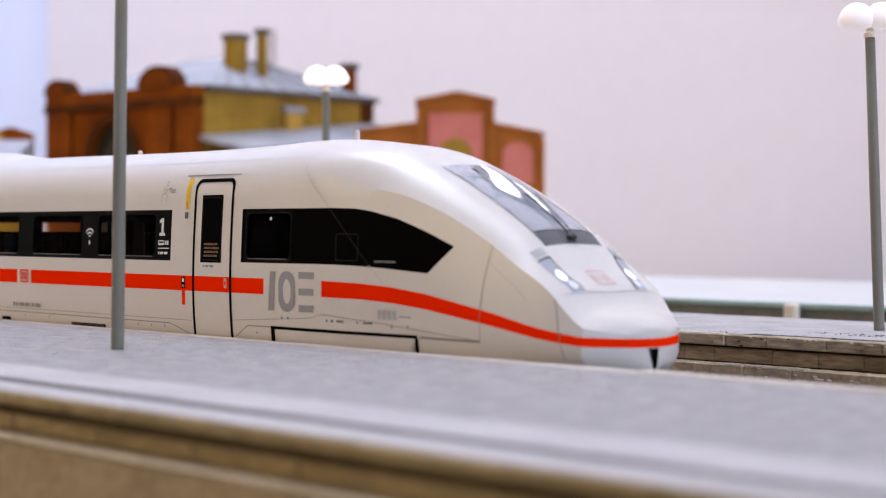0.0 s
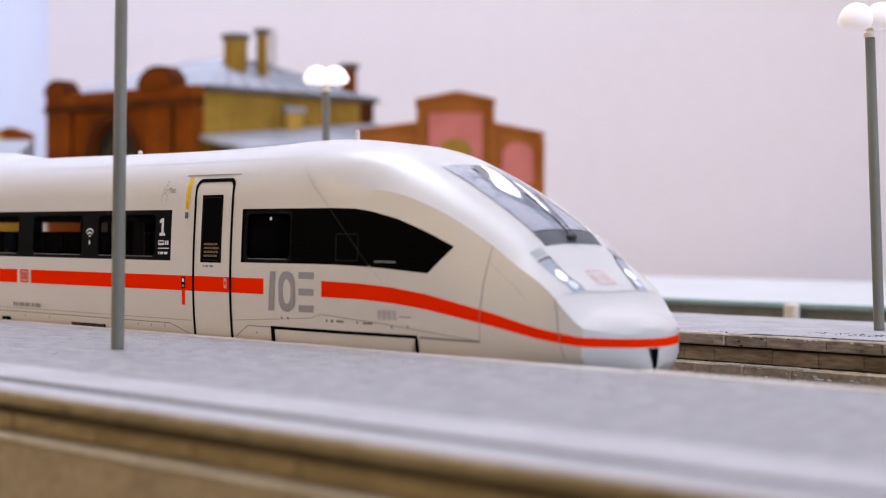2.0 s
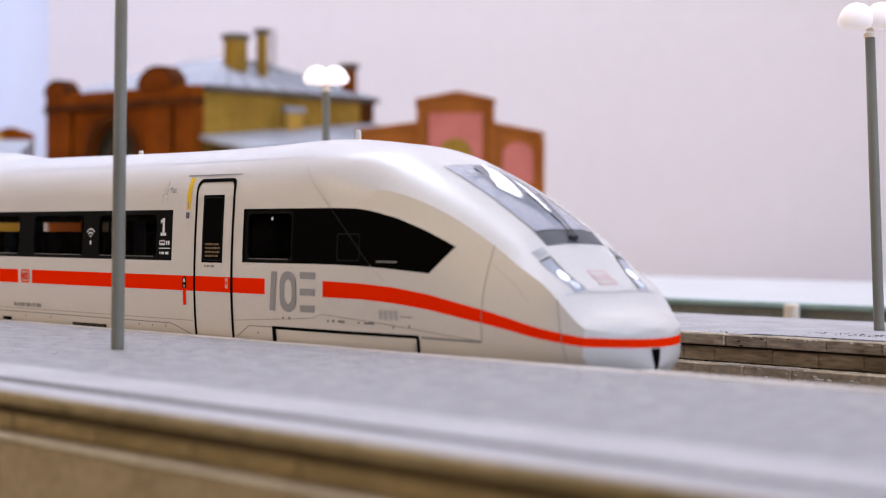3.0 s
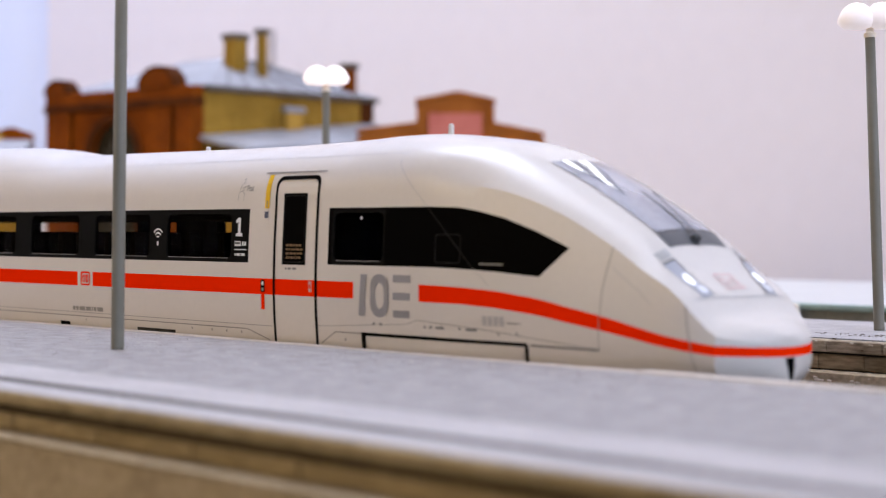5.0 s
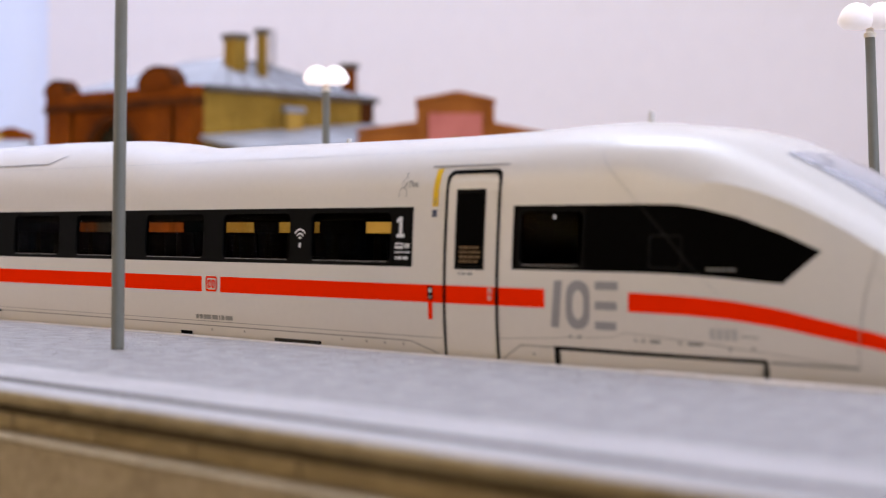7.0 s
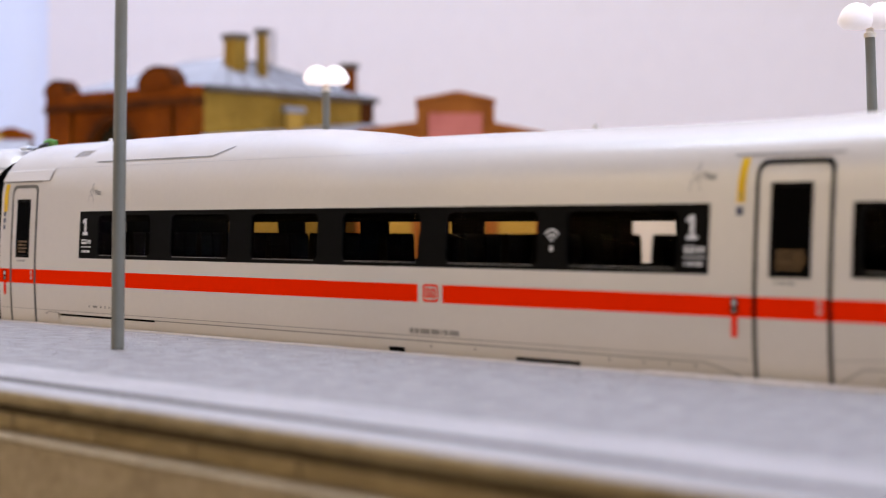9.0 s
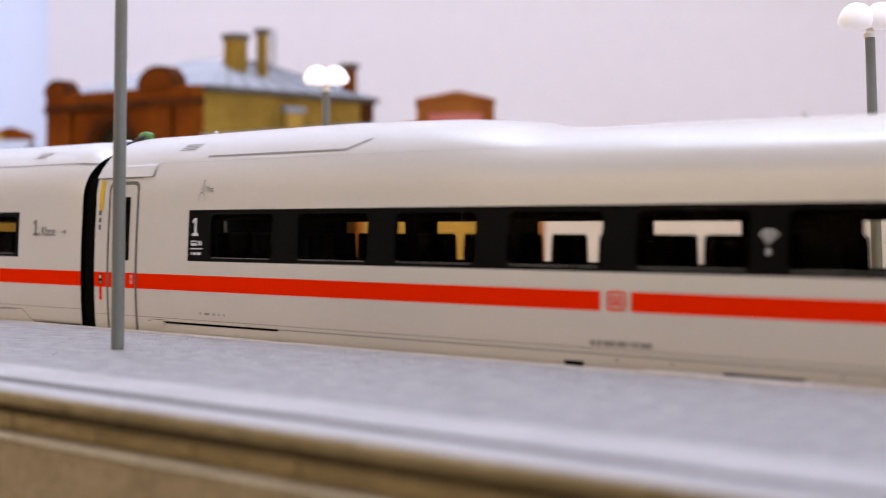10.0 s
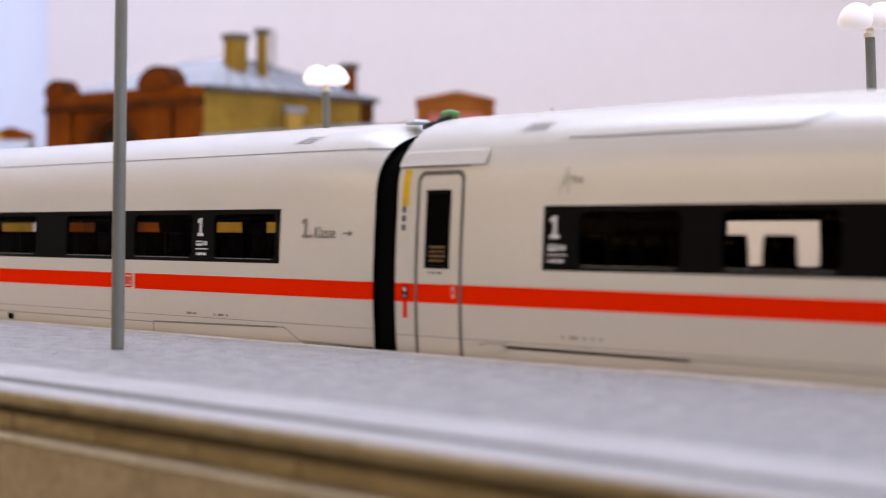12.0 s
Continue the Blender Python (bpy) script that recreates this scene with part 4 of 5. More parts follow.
        strip(c, "door_control", rounded(x + 0.3, x + 1.0, 9.1, 9.7, 0.25), M_SEAM, car, 0.1)
        strip(c, "red_tab", rect(x + 0.1, x + 1.2, 5.7, 8.6), M_RED, car, 0.07)
    # numbers and small print as plain bars
    small_bars(c, -53.4, 5.1, (1.0, 1.0, 1.0, 1.0), 1.6, M_GREYLINE, car, 0.28)
    small_bars(c, -184.4, 3.2, (1.0, 1.0, 2.4, 2.0, 0.4, 1.0, 2.4), 0.85, M_SEAM, car, 0.4)
    small_bars(c, -81.0, 4.1, (0.5, 0.6), 0.5, M_PRINT, car, 1.4)
    small_bars(c, -67.5, 4.1, (0.5, 0.7, 2.0), 0.45, M_PRINT, car, 0.9)
    small_bars(c, -59.0, 4.1, (0.5, 2.6), 0.4, M_PRINT, car, 1.2)
    small_bars(c, -50.0, 3.6, (0.4,), 0.45, M_PRINT, car)
    small_bars(c, -47.9, 5.6, (3.0,), 0.2, M_SEAM, car)
    small_bars(c, -46.0, 3.9, (0.4,), 0.5, M_PRINT, car)
    small_bars(c, -291.0, 3.9, (0.5, 1.8, 0.6, 0.5, 0.5), 0.45, M_SEAM, car, 1.2)
    strip(c, "round_hole", rounded(-84.8, -84.2, 22.2, 22.8, 0.28), M_PRINTW, car, 0.06)
    # windscreen with black lower edge, wipers
    ws = top_patch(c, "windscreen", [(-24.2, -6.6), (-24.2, 6.6), (-47.4, 6.4), (-47.4, -6.4)], M_WIND, car, 0.08, label="grey reflecting windscreen")
    top_patch(c, "windscreen_mask", [(-21.5, -6.5), (-21.5, 6.5), (-24.2, 6.6), (-24.2, -6.6)], M_WINDLOW, ws, 0.085)
    for y0, y1 in ((-0.2, 1.0), (0.6, 3.6)):
        pts = [(x, y0 + (y1 - y0) * u, top_z(c, x, y0 + (y1 - y0) * u) + 0.7) for u, x in ((k / 8, -22.4 - 12 * k / 8) for k in range(9))]
        Shape().tube(pts, 0.11, 8).ob("wiper_arm", M_WIPER, ws)
    Shape().lathe([(0.9, top_z(c, -22.5, 0) - 0.1), (0.9, top_z(c, -22.5, 0) + 0.5), (0.5, top_z(c, -22.5, 0) + 0.9)], -22.3, 0.2, 16).ob("wiper_pivot", M_WIPER, ws)
    top_patch(c, "windscreen_mark", [(-43.5, -1.2), (-43.0, -1.2), (-45.5, -1.2 + 0.5), (-46.0, -1.2)], M_BLACK, ws, 0.12, 2, 4)
    for ya, yb, xa, xb, xc, xd in ((-6.6, -6.35, -24.2, -47.4, -24.2, -47.4), (6.35, 6.6, -24.2, -47.4, -24.2, -47.4)):
        top_patch(c, "screen_seal", [(xa, ya), (xa, yb), (xb, yb - 0.05), (xb, ya + 0.05)], M_SEAM, ws, 0.11, 2, 16)
    top_patch(c, "sun_visor_edge", [(-42.6, -6.4), (-42.6, -1.6), (-42.9, -1.6), (-42.9, -6.4)], M_WINDLOW, ws, 0.10, 8, 2)
    top_patch(c, "screen_edge", [(-24.1, -6.5), (-24.1, 6.5), (-24.4, 6.5), (-24.4, -6.5)], M_WIPER, ws, 0.11, 14, 2)
    # headlamps
    for s in (-1, 1):
        h = top_patch(c, "headlamp", [(-13.1, s * 6.1), (-13.1, s * 8.5), (-19.6, s * 9.9), (-19.6, s * 7.6)], M_LAMPHOUSE, car, 0.08, 8, 10, "headlamp behind clear grey cover")
        top_disc(c, "headlamp_lens", -16.3, s * 7.9, 1.15, 0.85, M_HEADLAMP, h, label="bright round headlamp lens")
        top_disc(c, "headlamp_lens", -14.2, s * 7.35, 0.85, 0.8, M_CLEAR, h, label="clear round marker lens")
        top_patch(c, "headlamp_bezel", [(-13.0, s * 5.9), (-13.0, s * 6.1), (-19.8, s * 7.6), (-19.8, s * 7.35)], M_GASKET, h, 0.14, 2, 10)
        top_patch(c, "headlamp_bezel", [(-19.6, s * 7.4), (-19.6, s * 9.9), (-19.9, s * 9.9), (-19.9, s * 7.4)], M_GASKET, h, 0.14, 4, 2)
        top_patch(c, "air_intake", [(-20.2, s * 7.4), (-20.2, s * 9.7), (-21.6, s * 10.0), (-21.6, s * 7.4)], M_GREYLINE, car, 0.08, 4, 4, "grey intake above the headlamp")
    # faded square mark on the hood
    def hood_frame(xa, xb, ya, yb, t):
        for p in ([(xa, ya), (xa, yb), (xa - t, yb), (xa - t, ya)], [(xb + t, ya), (xb + t, yb), (xb, yb), (xb, ya)],
                  [(xa, ya), (xa, ya + t), (xb, ya + t), (xb, ya)], [(xa, yb - t), (xa, yb), (xb, yb), (xb, yb - t)]):
            top_patch(c, "hood_mark", p, M_LOGO, car, 0.07, 3, 3)
    hood_frame(-13.9, -17.0, -2.1, 2.1, 0.2)
    hood_frame(-14.7, -16.2, -1.5, -0.4, 0.2)
    hood_frame(-14.7, -16.2, 0.4, 1.5, 0.2)
    # hood joint
    vv, ff = [], []
    for k in range(25):
        y = -10.4 + 20.8 * k / 24
        x = -12.6 - 0.5 * (y / 10.4) ** 2
        for dx in (0, -0.13):
            vv.append((x + dx + 0.05, y, top_z(c, x + dx, y) + 0.06))
    ff = [(2 * k, 2 * k + 2, 2 * k + 3, 2 * k + 1) for k in range(24)]
    mesh_ob("hood_joint", vv, ff, M_GREYLINE, car)
    # coupler slot under the stripe
    def nose_x(y, z):
        xs = [-14.0 + 0.02 * k for k in range(500)]
        return max([x for x in xs if side_y(c, x, z) >= abs(y)] or [-8.0])
    vv = []
    for z, ya, yb in ((2.0, -0.7, 1.5), (1.3, -0.5, 1.4), (0.3, -0.2, 1.3), (-0.8, 0.1, 1.1), (-1.8, 0.2, 0.8), (-2.6, 0.2, 0.6)):
        for y in (ya, (ya + yb) / 2, yb):
            vv.append((nose_x(y, z) + 0.12, y, z))
    mesh_ob("coupler_slot", vv, [(3 * k + i, 3 * k + i + 1, 3 * k + i + 4, 3 * k + i + 3) for k in range(5) for i in range(2)], M_BLACK, car, "black coupler slot")
    # roof fittings
    for x, h in ((-79.5, 1.9), (-157, 0.9), (-310, 0.8)):
        z = c.zt(x)
        Shape().lathe([(0.55, z - 0.3), (0.5, z + h * 0.8), (0.3, z + h)], x, 0, 12).ob("roof_aerial", M_WHITE, car, "small white roof aerial")
    seam(c, car, [(-292.5, 34.8), (-248.6, 34.8), (-243.0, 36.6)], 0.3, M_SEAM, 0.1)
    for k in range(4):
        seam(c, car, [(-305 + 0.3 * k, 36.4 + 0.35 * k), (-299 + 0.3 * k, 36.4 + 0.35 * k)], 0.14, M_SEAM, 0.1, "roof_vent_slat")
    for x in (-290, -45):
        bogie(car, x)
    return car


def middle_car():
    c = MiddleCar
    car = empty("train_middle_car", (0, 0, 0), "white model express train coach with red stripe and rubber gangway", "train car", "train cars")
    shell(c, car)
    window_panes(c, car)
    seat_rows(c, car, -624, -366, [(-590, 0.6), (-561, 0.6), (-531, 0.6), (-502, 0.6), (-473, 0.6), (-438, 0.4), (-410, 0.8), (-381, 0.4)])
    e = section(c, -338.0)
    loop = [(-338.0, -y, z) for y, z in e] + [(-338.0, y, z) for y, z in reversed(e[:-1])]
    mesh_ob("end_wall", loop, [tuple(reversed(range(len(loop))))], M_BLACK, car)
    # gangway bellows: folded dark rubber
    g = Shape()
    n = 13
    for k in range(n):
        x = -338.3 + 7.3 * k / (n - 1)
        shrink = 0.7 + (0.5 if k % 2 else 0.0)
        g.v += [(x, -max(0.0, y - shrink), z - (shrink if z > 25 else 0)) for y, z in e] + [(x, max(0.0, y - shrink), z - (shrink if z > 25 else 0)) for y, z in reversed(e[:-1])]
    m = 2 * len(e) - 1
    g.f += [(k * m + i, k * m + (i + 1) % m, (k + 1) * m + (i + 1) % m, (k + 1) * m + i) for k in range(n - 1) for i in range(m)]
    g.ob("bellows", M_BELLOWS, car, "folded black rubber gangway bellows")
    Shape().tube([(-338.5, -4, 38.6), (-336.5, -5, 38.9), (-334.5, -4.5, 39.2), (-332.5, -5.5, 39.6), (-330, -5, 40.2)], 0.45, 8).ob("roof_cable", M_WIPER, car, "thin dark roof cable")
    Shape().tube([(-335.6, -2.0, 40.0), (-334.6, -2.6, 40.6), (-333.2, -2.4, 40.7), (-332.2, -1.5, 40.3)], 0.95, 10).ob("connector", M_GREENC, car, "green cable connector", True)
    Shape().box(-342, -338.2, -6, -2.5, 39.0, 40.0, 0.4).ob("clear_socket", M_CLEAR, car, "clear plastic socket")
    seam(c, car, [(-667, 34.6), (-343, 34.7)], 0.18)
    seam(c, car, [(-343, 34.7), (-338, 34.5)], 0.35, M_SEAM)
    for k in range(4):
        seam(c, car, [(-366.5 + 0.6 * k, 36.4 + 0.35 * k), (-361 + 0.6 * k, 36.4 + 0.35 * k)], 0.14, M_SEAM, 0.1, "roof_vent_slat")
    seam(c, car, [(-667, 3.45), (-338, 3.45)], 0.12)
    seam(c, car, [(-480, 1.9), (-408.5, 1.9)], 0.2)
    seam(c, car, [(-408.5, 2.0), (-366, 2.6)], 0.35, M_PRINT)
    seam(c, car, [(-408.5, 1.9), (-408.5, -2)], 0.3, M_PRINT)
    seam(c, car, [(-366, 2.7), (-363.5, 2.6), (-358.9, 0.4), (-338.5, 0.2)], 0.22)
    # black strip paints the shade under the coach end
    strip(c, "underside_shadow_gap", rect(-358, -338.3, -1.0, 0.1), M_BLACK, car, 0.05)
    strip(c, "step_recess", rect(-470.5, -468, 0.2, 1.5), M_BLACK, car, 0.06)
    round_sign(c, car, -392.2)
    logo_mark(c, car, -420.1)
    digit_one(c, car, -358.0, 19.0, 3.5, M_PRINT)
    strip(c, "class_lettering", rect(-355.7, -355.0, 19.0, 19.6), M_PRINT, car, 0.08)
    letters(c, "Klasse", -354.4, 19.0, 2.9, M_PRINT, car, "class_lettering", 0.08, 0.86)
    strip(c, "arrow", rect(-346.0, -343.8, 19.75, 20.0), M_PRINT, car, 0.08)
    strip(c, "arrow", [(-344.3, 19.2), (-343.3, 19.8), (-343.3, 19.95), (-344.3, 20.5)], M_PRINT, car, 0.085)
    small_bars(c, -396.0, 3.9, (1.8, 1.0), 0.45, M_PRINT, car, 0.6)
    small_bars(c, -386.5, 3.9, (0.6, 2.0, 0.6), 0.45, M_PRINT, car, 0.8)
    for x in (-625, -380):
        bogie(car, x)
    return car


END_CAR = end_car()
MIDDLE_CAR = middle_car()


# ---- platform lamps ----
def platform_lamp(at, lean_x=0.0, lift=0.0, glow=None):
    p = empty("platform_lamp", at, "grey metal platform lamp post with glowing white lamp head", "lamp post", "platform lamps")
    Shape().lathe([(1.12, 0), (1.12, 0.4), (1.11, 30), (1.05, 60.5 + lift)], 0, 0, 20).ob("pole", M_POST, p, smooth=True)
    Shape().lathe([(r, z + lift) for r, z in ((1.25, 60.3), (1.25, 61.2), (0.8, 61.6), (0.8, 62.6))], 0, 0, 20).ob("collar", M_CHIP, p)
    for s in (-1, 1):
        d = Vector((0.65, 0.76, 0)) * (2.6 * s)
        globe = ((0.6, 62.0), (3.0, 62.4), (4.0, 63.4), (3.9, 64.6), (2.9, 66.4), (1.6, 67.4), (0.4, 67.7))
        Shape().lathe([(r, z + lift) for r, z in globe], d.x, d.y, 20).ob("lamp_globe", glow or M_GLOW, p, "glowing frosted lamp globe", True)
    p.matrix_world = p.matrix_world @ pose(0, 0, 0, 0, lean_x, 0)
    return p


platform_lamp((-274.6, -34.7, 0), 1.0)
platform_lamp((-424, 122, 0), 0.0)
platform_lamp((-232.5, 122, 0), -2.6, 0.9, M_GLOWDIM)

# ---- the third platform behind ----
P3 = tagged(empty("platform_back", (0, 225, 0), "pale distant platform with greenish edge", "platform"), kind="structure")
Shape().box(-1000, 300, 0.5, 215, BOARD_Z, -0.8).ob("face", M_WALL3, P3)
Shape().box(-1000, 300, 4, 214, -0.75, 0.0).ob("deck", M_TOP3, P3)
Shape().box(-1000, 300, -0.6, 3.9, -1.6, 0.1, 0.3).ob("edge_strip", M_GREENEDGE, P3, "greenish edge strip")
tagged(Shape().box(-338, -334, 221, 224, BOARD_Z, 0.0, 0.4).ob("marker_post", M_CHIP), "short pale post beside the platform", "post")


# ---- brick station buildings ----
def arch(cx, z0, w, h, n=14):
    """Outline of a round-headed opening, from the left foot over the top to the right foot."""
    r = w / 2
    pts = [(cx - r, z0)]
    for i in range(n + 1):
        a = math.pi - math.pi * i / n
        pts.append((cx + r * math.cos(a), z0 + h - r + r * math.sin(a)))
    pts.append((cx + r, z0))
    return pts


def station_building():
    """Local x runs along the brick front towards the far end (negative), y runs along the ochre side."""
    b = empty("station_building", (-762, 297, BOARD_Z), "brick and ochre model station building with slate roof", "building", rz=7.5)
    Z = -BOARD_Z
    T = Z + 91
    L, Dp = 118.0, 122.0
    # brick front with one round-headed gate
    op = arch(-64, 0.0, 38, Z + 76)
    front = Shape()
    outline = [(-L, 0.0)] + op + [(0.0, 0.0), (0.0, T), (-L, T)]
    front.prism(outline, 0, 5)
    front.ob("front_wall", M_BRICK, b, "orange brick front wall")
    gate = Shape()
    gate.prism(op, 3.5, 4.5)
    gate.ob("gate", M_GLASSD, b, "dark round-headed gate")
    for k in range(-3, 4):
        Shape().box(-64 + k * 5 - 0.5, -64 + k * 5 + 0.5, 2.8, 3.4, 0, Z + 70 - abs(k) * 4).ob("gate_bar", M_ROOFE, b)
    ow, iw = arch(-64, 0.0, 46, Z + 80), op
    sh = Shape()
    n = len(ow)
    sh.v = [(x, -1.2, z) for x, z in ow] + [(x, -1.2, z) for x, z in iw] + [(x, 0.5, z) for x, z in ow] + [(x, 0.5, z) for x, z in iw]
    sh.f = [(i, i + 1, n + i + 1, n + i) for i in range(n - 1)] + [(2 * n + i, 2 * n + i + 1, i + 1, i) for i in range(n - 1)] + [(n + i, n + i + 1, 3 * n + i + 1, 3 * n + i) for i in range(n - 1)]
    sh.ob("gate_arch", M_BRICKD, b)
    for x0, x1 in ((-L, -98), (-34, -16), (-13, 0)):
        Shape().box(x0, x1, -2.6, 0, 0, T - 9, 0.5).ob("pilaster", M_BRICK, b)
    Shape().box(-L - 1.5, 1.5, -3.6, 5, T - 9, T - 5.5, 0.5).ob("cornice", M_BRICKD, b)
    Shape().box(-L - 1, 1, -2.4, 5, T - 5.4, T + 0.5, 0.5).ob("parapet", M_BRICK, b)
    for cx, r in ((-L + 9, 11), (-27, 15)):
        pts = [(cx + r * math.cos(math.pi * i / 12), T + 0.6 + r * 0.72 * math.sin(math.pi * i / 12)) for i in range(13)]
        Shape().prism(pts, -2.8, 5).ob("round_gable", M_BRICKD, b, "dark brick round gable")
        pts = [(cx + (r - 3) * math.cos(math.pi * i / 12), T + 0.8 + (r - 3) * 0.72 * math.sin(math.pi * i / 12)) for i in range(13)]
        Shape().prism(pts, -3.3, -2.7).ob("gable_panel", M_BRICK, b)
    # ochre side, set a little back, with dark eave
    Shape().box(-5, 0.4, 5.1, Dp, 0, T - 2, 0).ob("side_wall", M_OCHRE, b, "ochre rendered side wall")
    Shape().box(-5, 1.2, Dp - 8, Dp + 2, 0, T - 1, 0.5).ob("corner_pier", M_BRICKD, b)
    Shape().box(-6, 3.5, 5.2, Dp + 4, T - 2, T + 0.8, 0.4).ob("eave", M_ROOFE, b)
    for y in (24, 50, 76):
        Shape().box(0.3, 0.9, y, y + 9, Z + 66, Z + 80, 0.2).ob("blind_panel", M_OCHRE, b)
    # back and far walls
    Shape().box(-L, -5, Dp - 5, Dp, 0, T - 2).ob("back_wall", M_OCHRE, b)
    Shape().box(-L, -L + 5, 5.1, Dp - 5.1, 0, T - 2).ob("end_wall", M_BRICK, b)
    # hipped roof
    x0, x1, y0, y1, z0, z1 = -L, 3.0, 5.2, Dp + 3.5, T + 0.9, T + 20
    v = [(x0, y0, z0), (x1, y0, z0), (x1, y1, z0), (x0, y1, z0), (x0 + 45, y0 + 50, z1), (x1 - 45, y0 + 50, z1), (x1 - 45, y1 - 45, z1), (x0 + 45, y1 - 45, z1)]
    mesh_ob("roof", v, [(0, 1, 5, 4), (1, 2, 6, 5), (2, 3, 7, 6), (3, 0, 4, 7), (4, 5, 6, 7), (3, 2, 1, 0)], M_ROOF, b, "pale bluish slate roof")
    for k in range(1, 9):
        u = k / 9
        Shape().tube([(x1 - 45 * 0, y0 + (y1 - y0) * u, z0 + 0.3), (x1 - 45 + 0.2, y0 + 50 + (y1 - y0 - 95) * u, z1 + 0.2)], 0.35, 6).ob("roof_rib", M_ROOFE, b)
    # chimneys
    for cx, cy, w, h, cap in ((-26, 49, 9.0, 31, True), (-18, 60, 4.5, 34, False), (-6, 112, 6, 19, True)):
        ch = Shape().box(cx - w / 2, cx + w / 2, cy - w / 2, cy + w / 2, T, T + h, 0.4).ob("chimney", M_OCHRE if cy < 100 else M_BRICK, b, "ochre chimney")
        Shape().box(cx - w / 2 - 1, cx + w / 2 + 1, cy - w / 2 - 1, cy + w / 2 + 1, T + h - 3, T + h, 0.4).ob("chimney_cap", M_ROOFE, ch)
    for y in (64, 67):
        Shape().tube([(-16, y, T + 14), (-16, y, T + 34)], 0.4, 6).ob("roof_rod", M_ROOFE, b)
    # small dormer on the ochre side and the lean-to roof under it
    Shape().box(-3, 3, 58, 70, T - 20, T - 10, 0.6).ob("bay", M_BAY, b, "small yellow bay")
    Shape().box(-3, 4, 56.5, 71.5, T - 10, T - 7, 0.8).ob("bay_roof", M_ROOF, b)
    v = [(0.5, 2, Z + 67), (0.5, Dp + 4, Z + 79), (34, Dp + 4, Z + 67), (34, 2, Z + 60), (0.5, 2, Z + 65), (0.5, Dp + 4, Z + 77), (34, Dp + 4, Z + 65), (34, 2, Z + 58)]
    mesh_ob("lean_to_roof", v, [(0, 3, 2, 1), (4, 5, 6, 7), (0, 1, 5, 4), (1, 2, 6, 5), (2, 3, 7, 6), (3, 0, 4, 7)], M_ROOF, b, "pale lean-to roof")
    Shape().box(0.6, 31, 5, Dp, 0, Z + 51.5).ob("lean_to", M_OCHRE, b, "ochre lean-to wall")
    Shape().box(0.6, 31.6, 4.6, Dp + 0.4, Z + 44, Z + 51, 0.4).ob("lean_to_frieze", M_BRICKD, b)
    return b


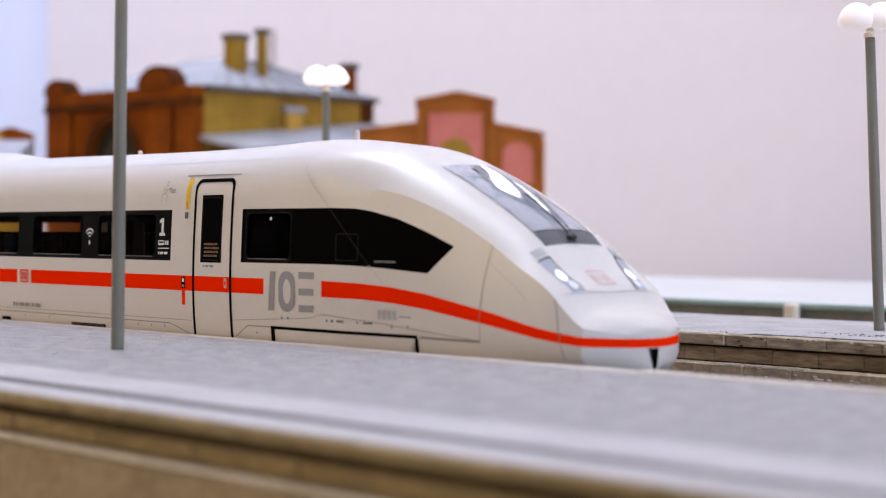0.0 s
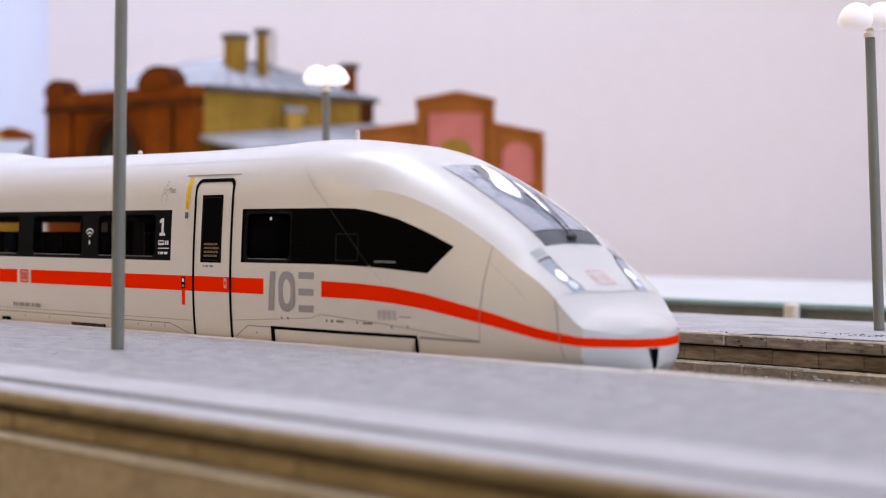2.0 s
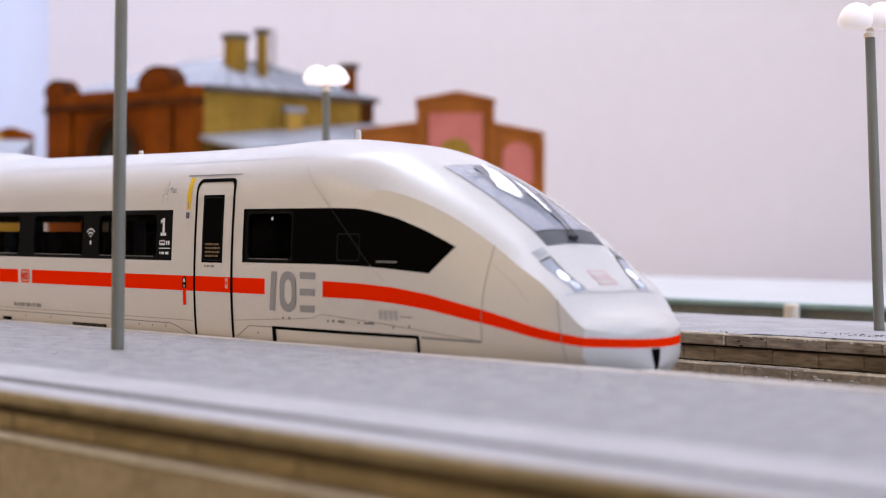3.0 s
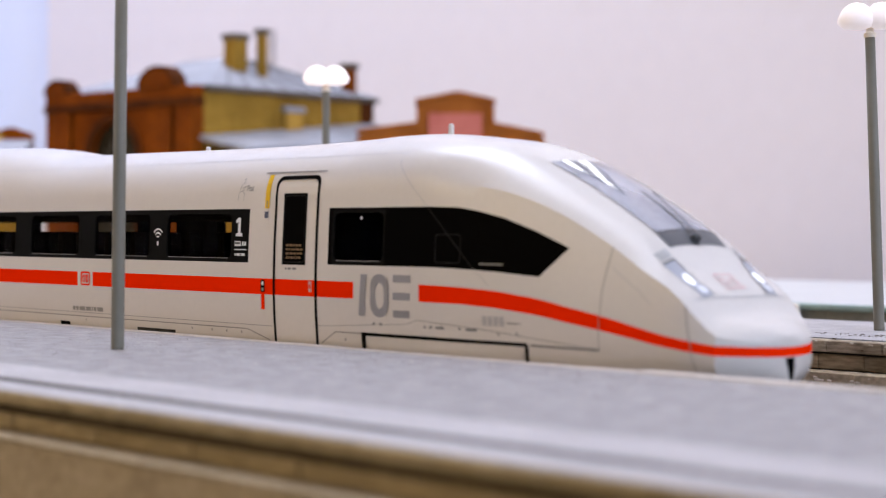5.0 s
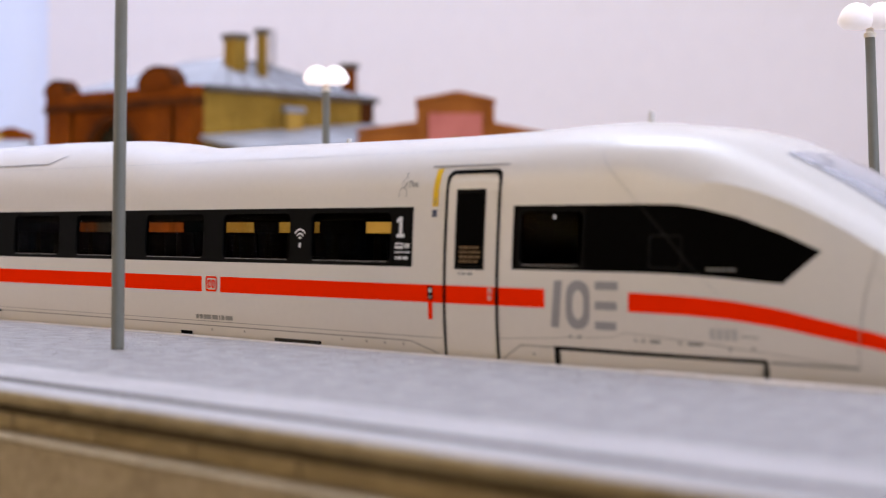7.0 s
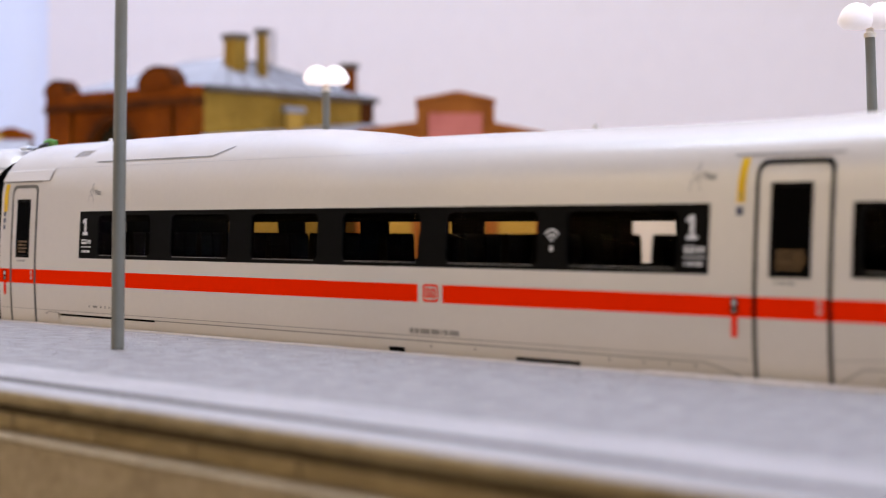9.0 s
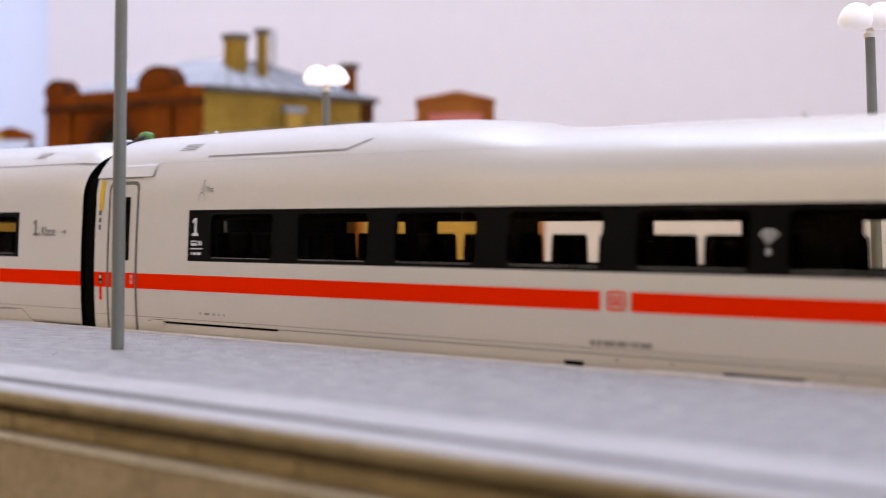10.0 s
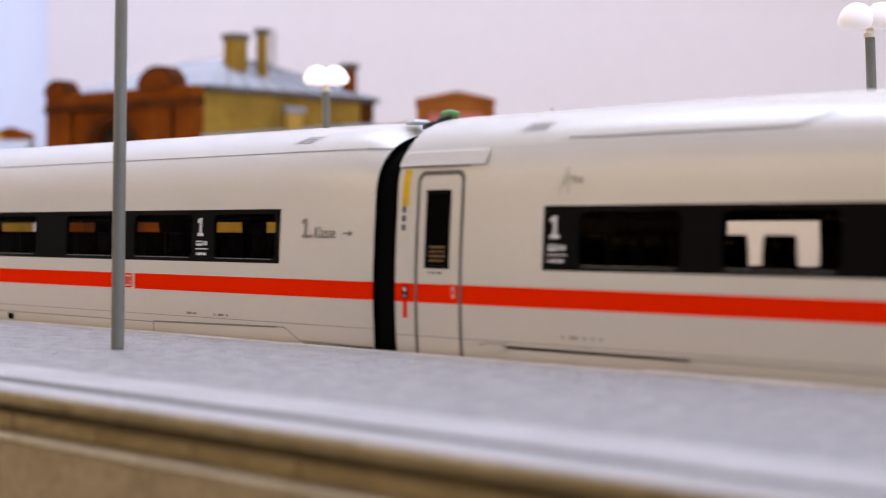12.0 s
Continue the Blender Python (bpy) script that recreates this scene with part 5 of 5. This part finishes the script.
def gabled_hall():
    """Brick hall with a raised middle and pale pink wall panels; local x runs along its front."""
    b = empty("brick_hall", (-679, 394, BOARD_Z), "orange brick hall with pink panels and stepped gable", "building", rz=49.4)
    Z = -BOARD_Z
    out = [(-48, 0), (41, 0), (41, Z + 67), (17, Z + 72), (17, Z + 83), (0, Z + 87), (-19, Z + 83), (-19, Z + 72), (-48, Z + 68)]
    Shape().prism(out, 0, 60).ob("hall_wall", M_ORANGE, b, "orange brick gable wall")
    Shape().prism([(-14, Z + 44), (12, Z + 44), (12, Z + 78), (-14, Z + 78)], -1.2, -0.05).ob("pink_panel", M_PINK, b, "faded pink wall panel")
    Shape().prism([(22, Z + 44), (37, Z + 44)] + [(29.5 + 7.5 * math.cos(math.pi * i / 10), Z + 58 + 6 * math.sin(math.pi * i / 10)) for i in range(11)], -1.2, -0.05).ob("pink_panel", M_PINK, b)
    Shape().prism([(-44, Z + 44), (-25, Z + 44), (-25, Z + 60), (-44, Z + 60)], -1.2, -0.05).ob("pink_panel", M_PINK, b)
    for xa, xb in ((-46, -22), (-15, 13), (20, 39)):
        Shape().box(xa, xb, -1.2, -0.05, 0, Z + 40, 0.3).ob("base_panel", M_BAY, b, "ochre wall base")
    Shape().prism([(-9, Z + 40)] + [(-1 + 8 * math.cos(math.pi - math.pi * i / 10), Z + 58 + 8 * math.sin(math.pi * i / 10)) for i in range(11)] + [(7, Z + 40)], -1.8, -1.25).ob("round_window", M_OCHRE, b, "ochre round-headed window")
    for xa, za, xb, zb in ((-49, 68, -19, 72), (-20.5, 83, 0, 87), (0, 87, 18.5, 83), (17, 72, 42.5, 67)):
        Shape().prism([(xa, Z + za), (xb, Z + zb), (xb, Z + zb + 2), (xa, Z + za + 2)], -2, 61).ob("coping", M_ORANGE, b)
    for x in (-49, -20, 15, 39.5):
        Shape().box(x, x + 3, -1.8, 0, 0, Z + (66 if abs(x) > 30 else 81), 0.3).ob("pilaster", M_ORANGE, b)
    return b


def low_shed():
    b = empty("low_shed", (-835, 214, BOARD_Z), "low brick shed with pale roof", "building", rz=49.4)
    Z = -BOARD_Z
    Shape().box(-60, 24, 0, 30, 0, Z + 56, 0.5).ob("shed_wall", M_OCHRE, b, "ochre shed wall")
    Shape().box(-60.5, 24, -1.0, -0.1, Z + 44, Z + 56, 0.3).ob("shed_fascia", M_ROOFE, b)
    v = [(-61, -3, Z + 56.2), (24, -3, Z + 56.2), (24, 30, Z + 66), (2, 30, Z + 66), (-61, 30, Z + 56.4), (24, 30, Z + 56.2)]
    mesh_ob("shed_roof", v, [(0, 1, 2, 3), (0, 3, 4), (1, 5, 2), (3, 2, 5, 4), (0, 4, 5, 1)], M_ROOF, b, "pale shed roof")
    Shape().prism([(-1, 0), (24, 0), (24, Z + 69), (13, Z + 72.5), (7, Z + 70.5), (-1, Z + 70)], 30.2, 34).ob("shed_parapet", M_BRICK, b, "peaked brick parapet")
    Shape().box(2, 9, 29.6, 30.1, Z + 63, Z + 69, 0.3).ob("parapet_panel", M_BAY, b)
    return b


station_building()
gabled_hall()
low_shed()


# ---- movement ----
RUN = [(0.0, 0.0), (2.5, 0.0), (2.8, 0.05), (3.0, 0.4), (3.1, 1.2), (3.2, 2.1), (3.6, 6.0), (4.0, 10.8), (4.4, 16.5), (4.8, 23.1), (5.0, 27.05), (5.5, 37.13), (6.0, 48.62), (6.5, 60.84), (7.0, 75.1), (7.2, 80.7),
       (7.6, 92.2), (8.0, 104.8), (8.4, 118.5), (8.8, 133.2), (9.0, 140.4), (9.5, 160.54), (10.0, 182.97), (10.5, 206.97), (11.0, 230.92), (11.5, 256.64), (12.0, 283.42)]
NOSE_X = -194.61


def motions():
    rows = [(t, pose((NOSE_X + d) * MM, 16.5 * MM, 0)) for t, d in RUN]
    walk(END_CAR, rows)
    walk(MIDDLE_CAR, rows)


motions()
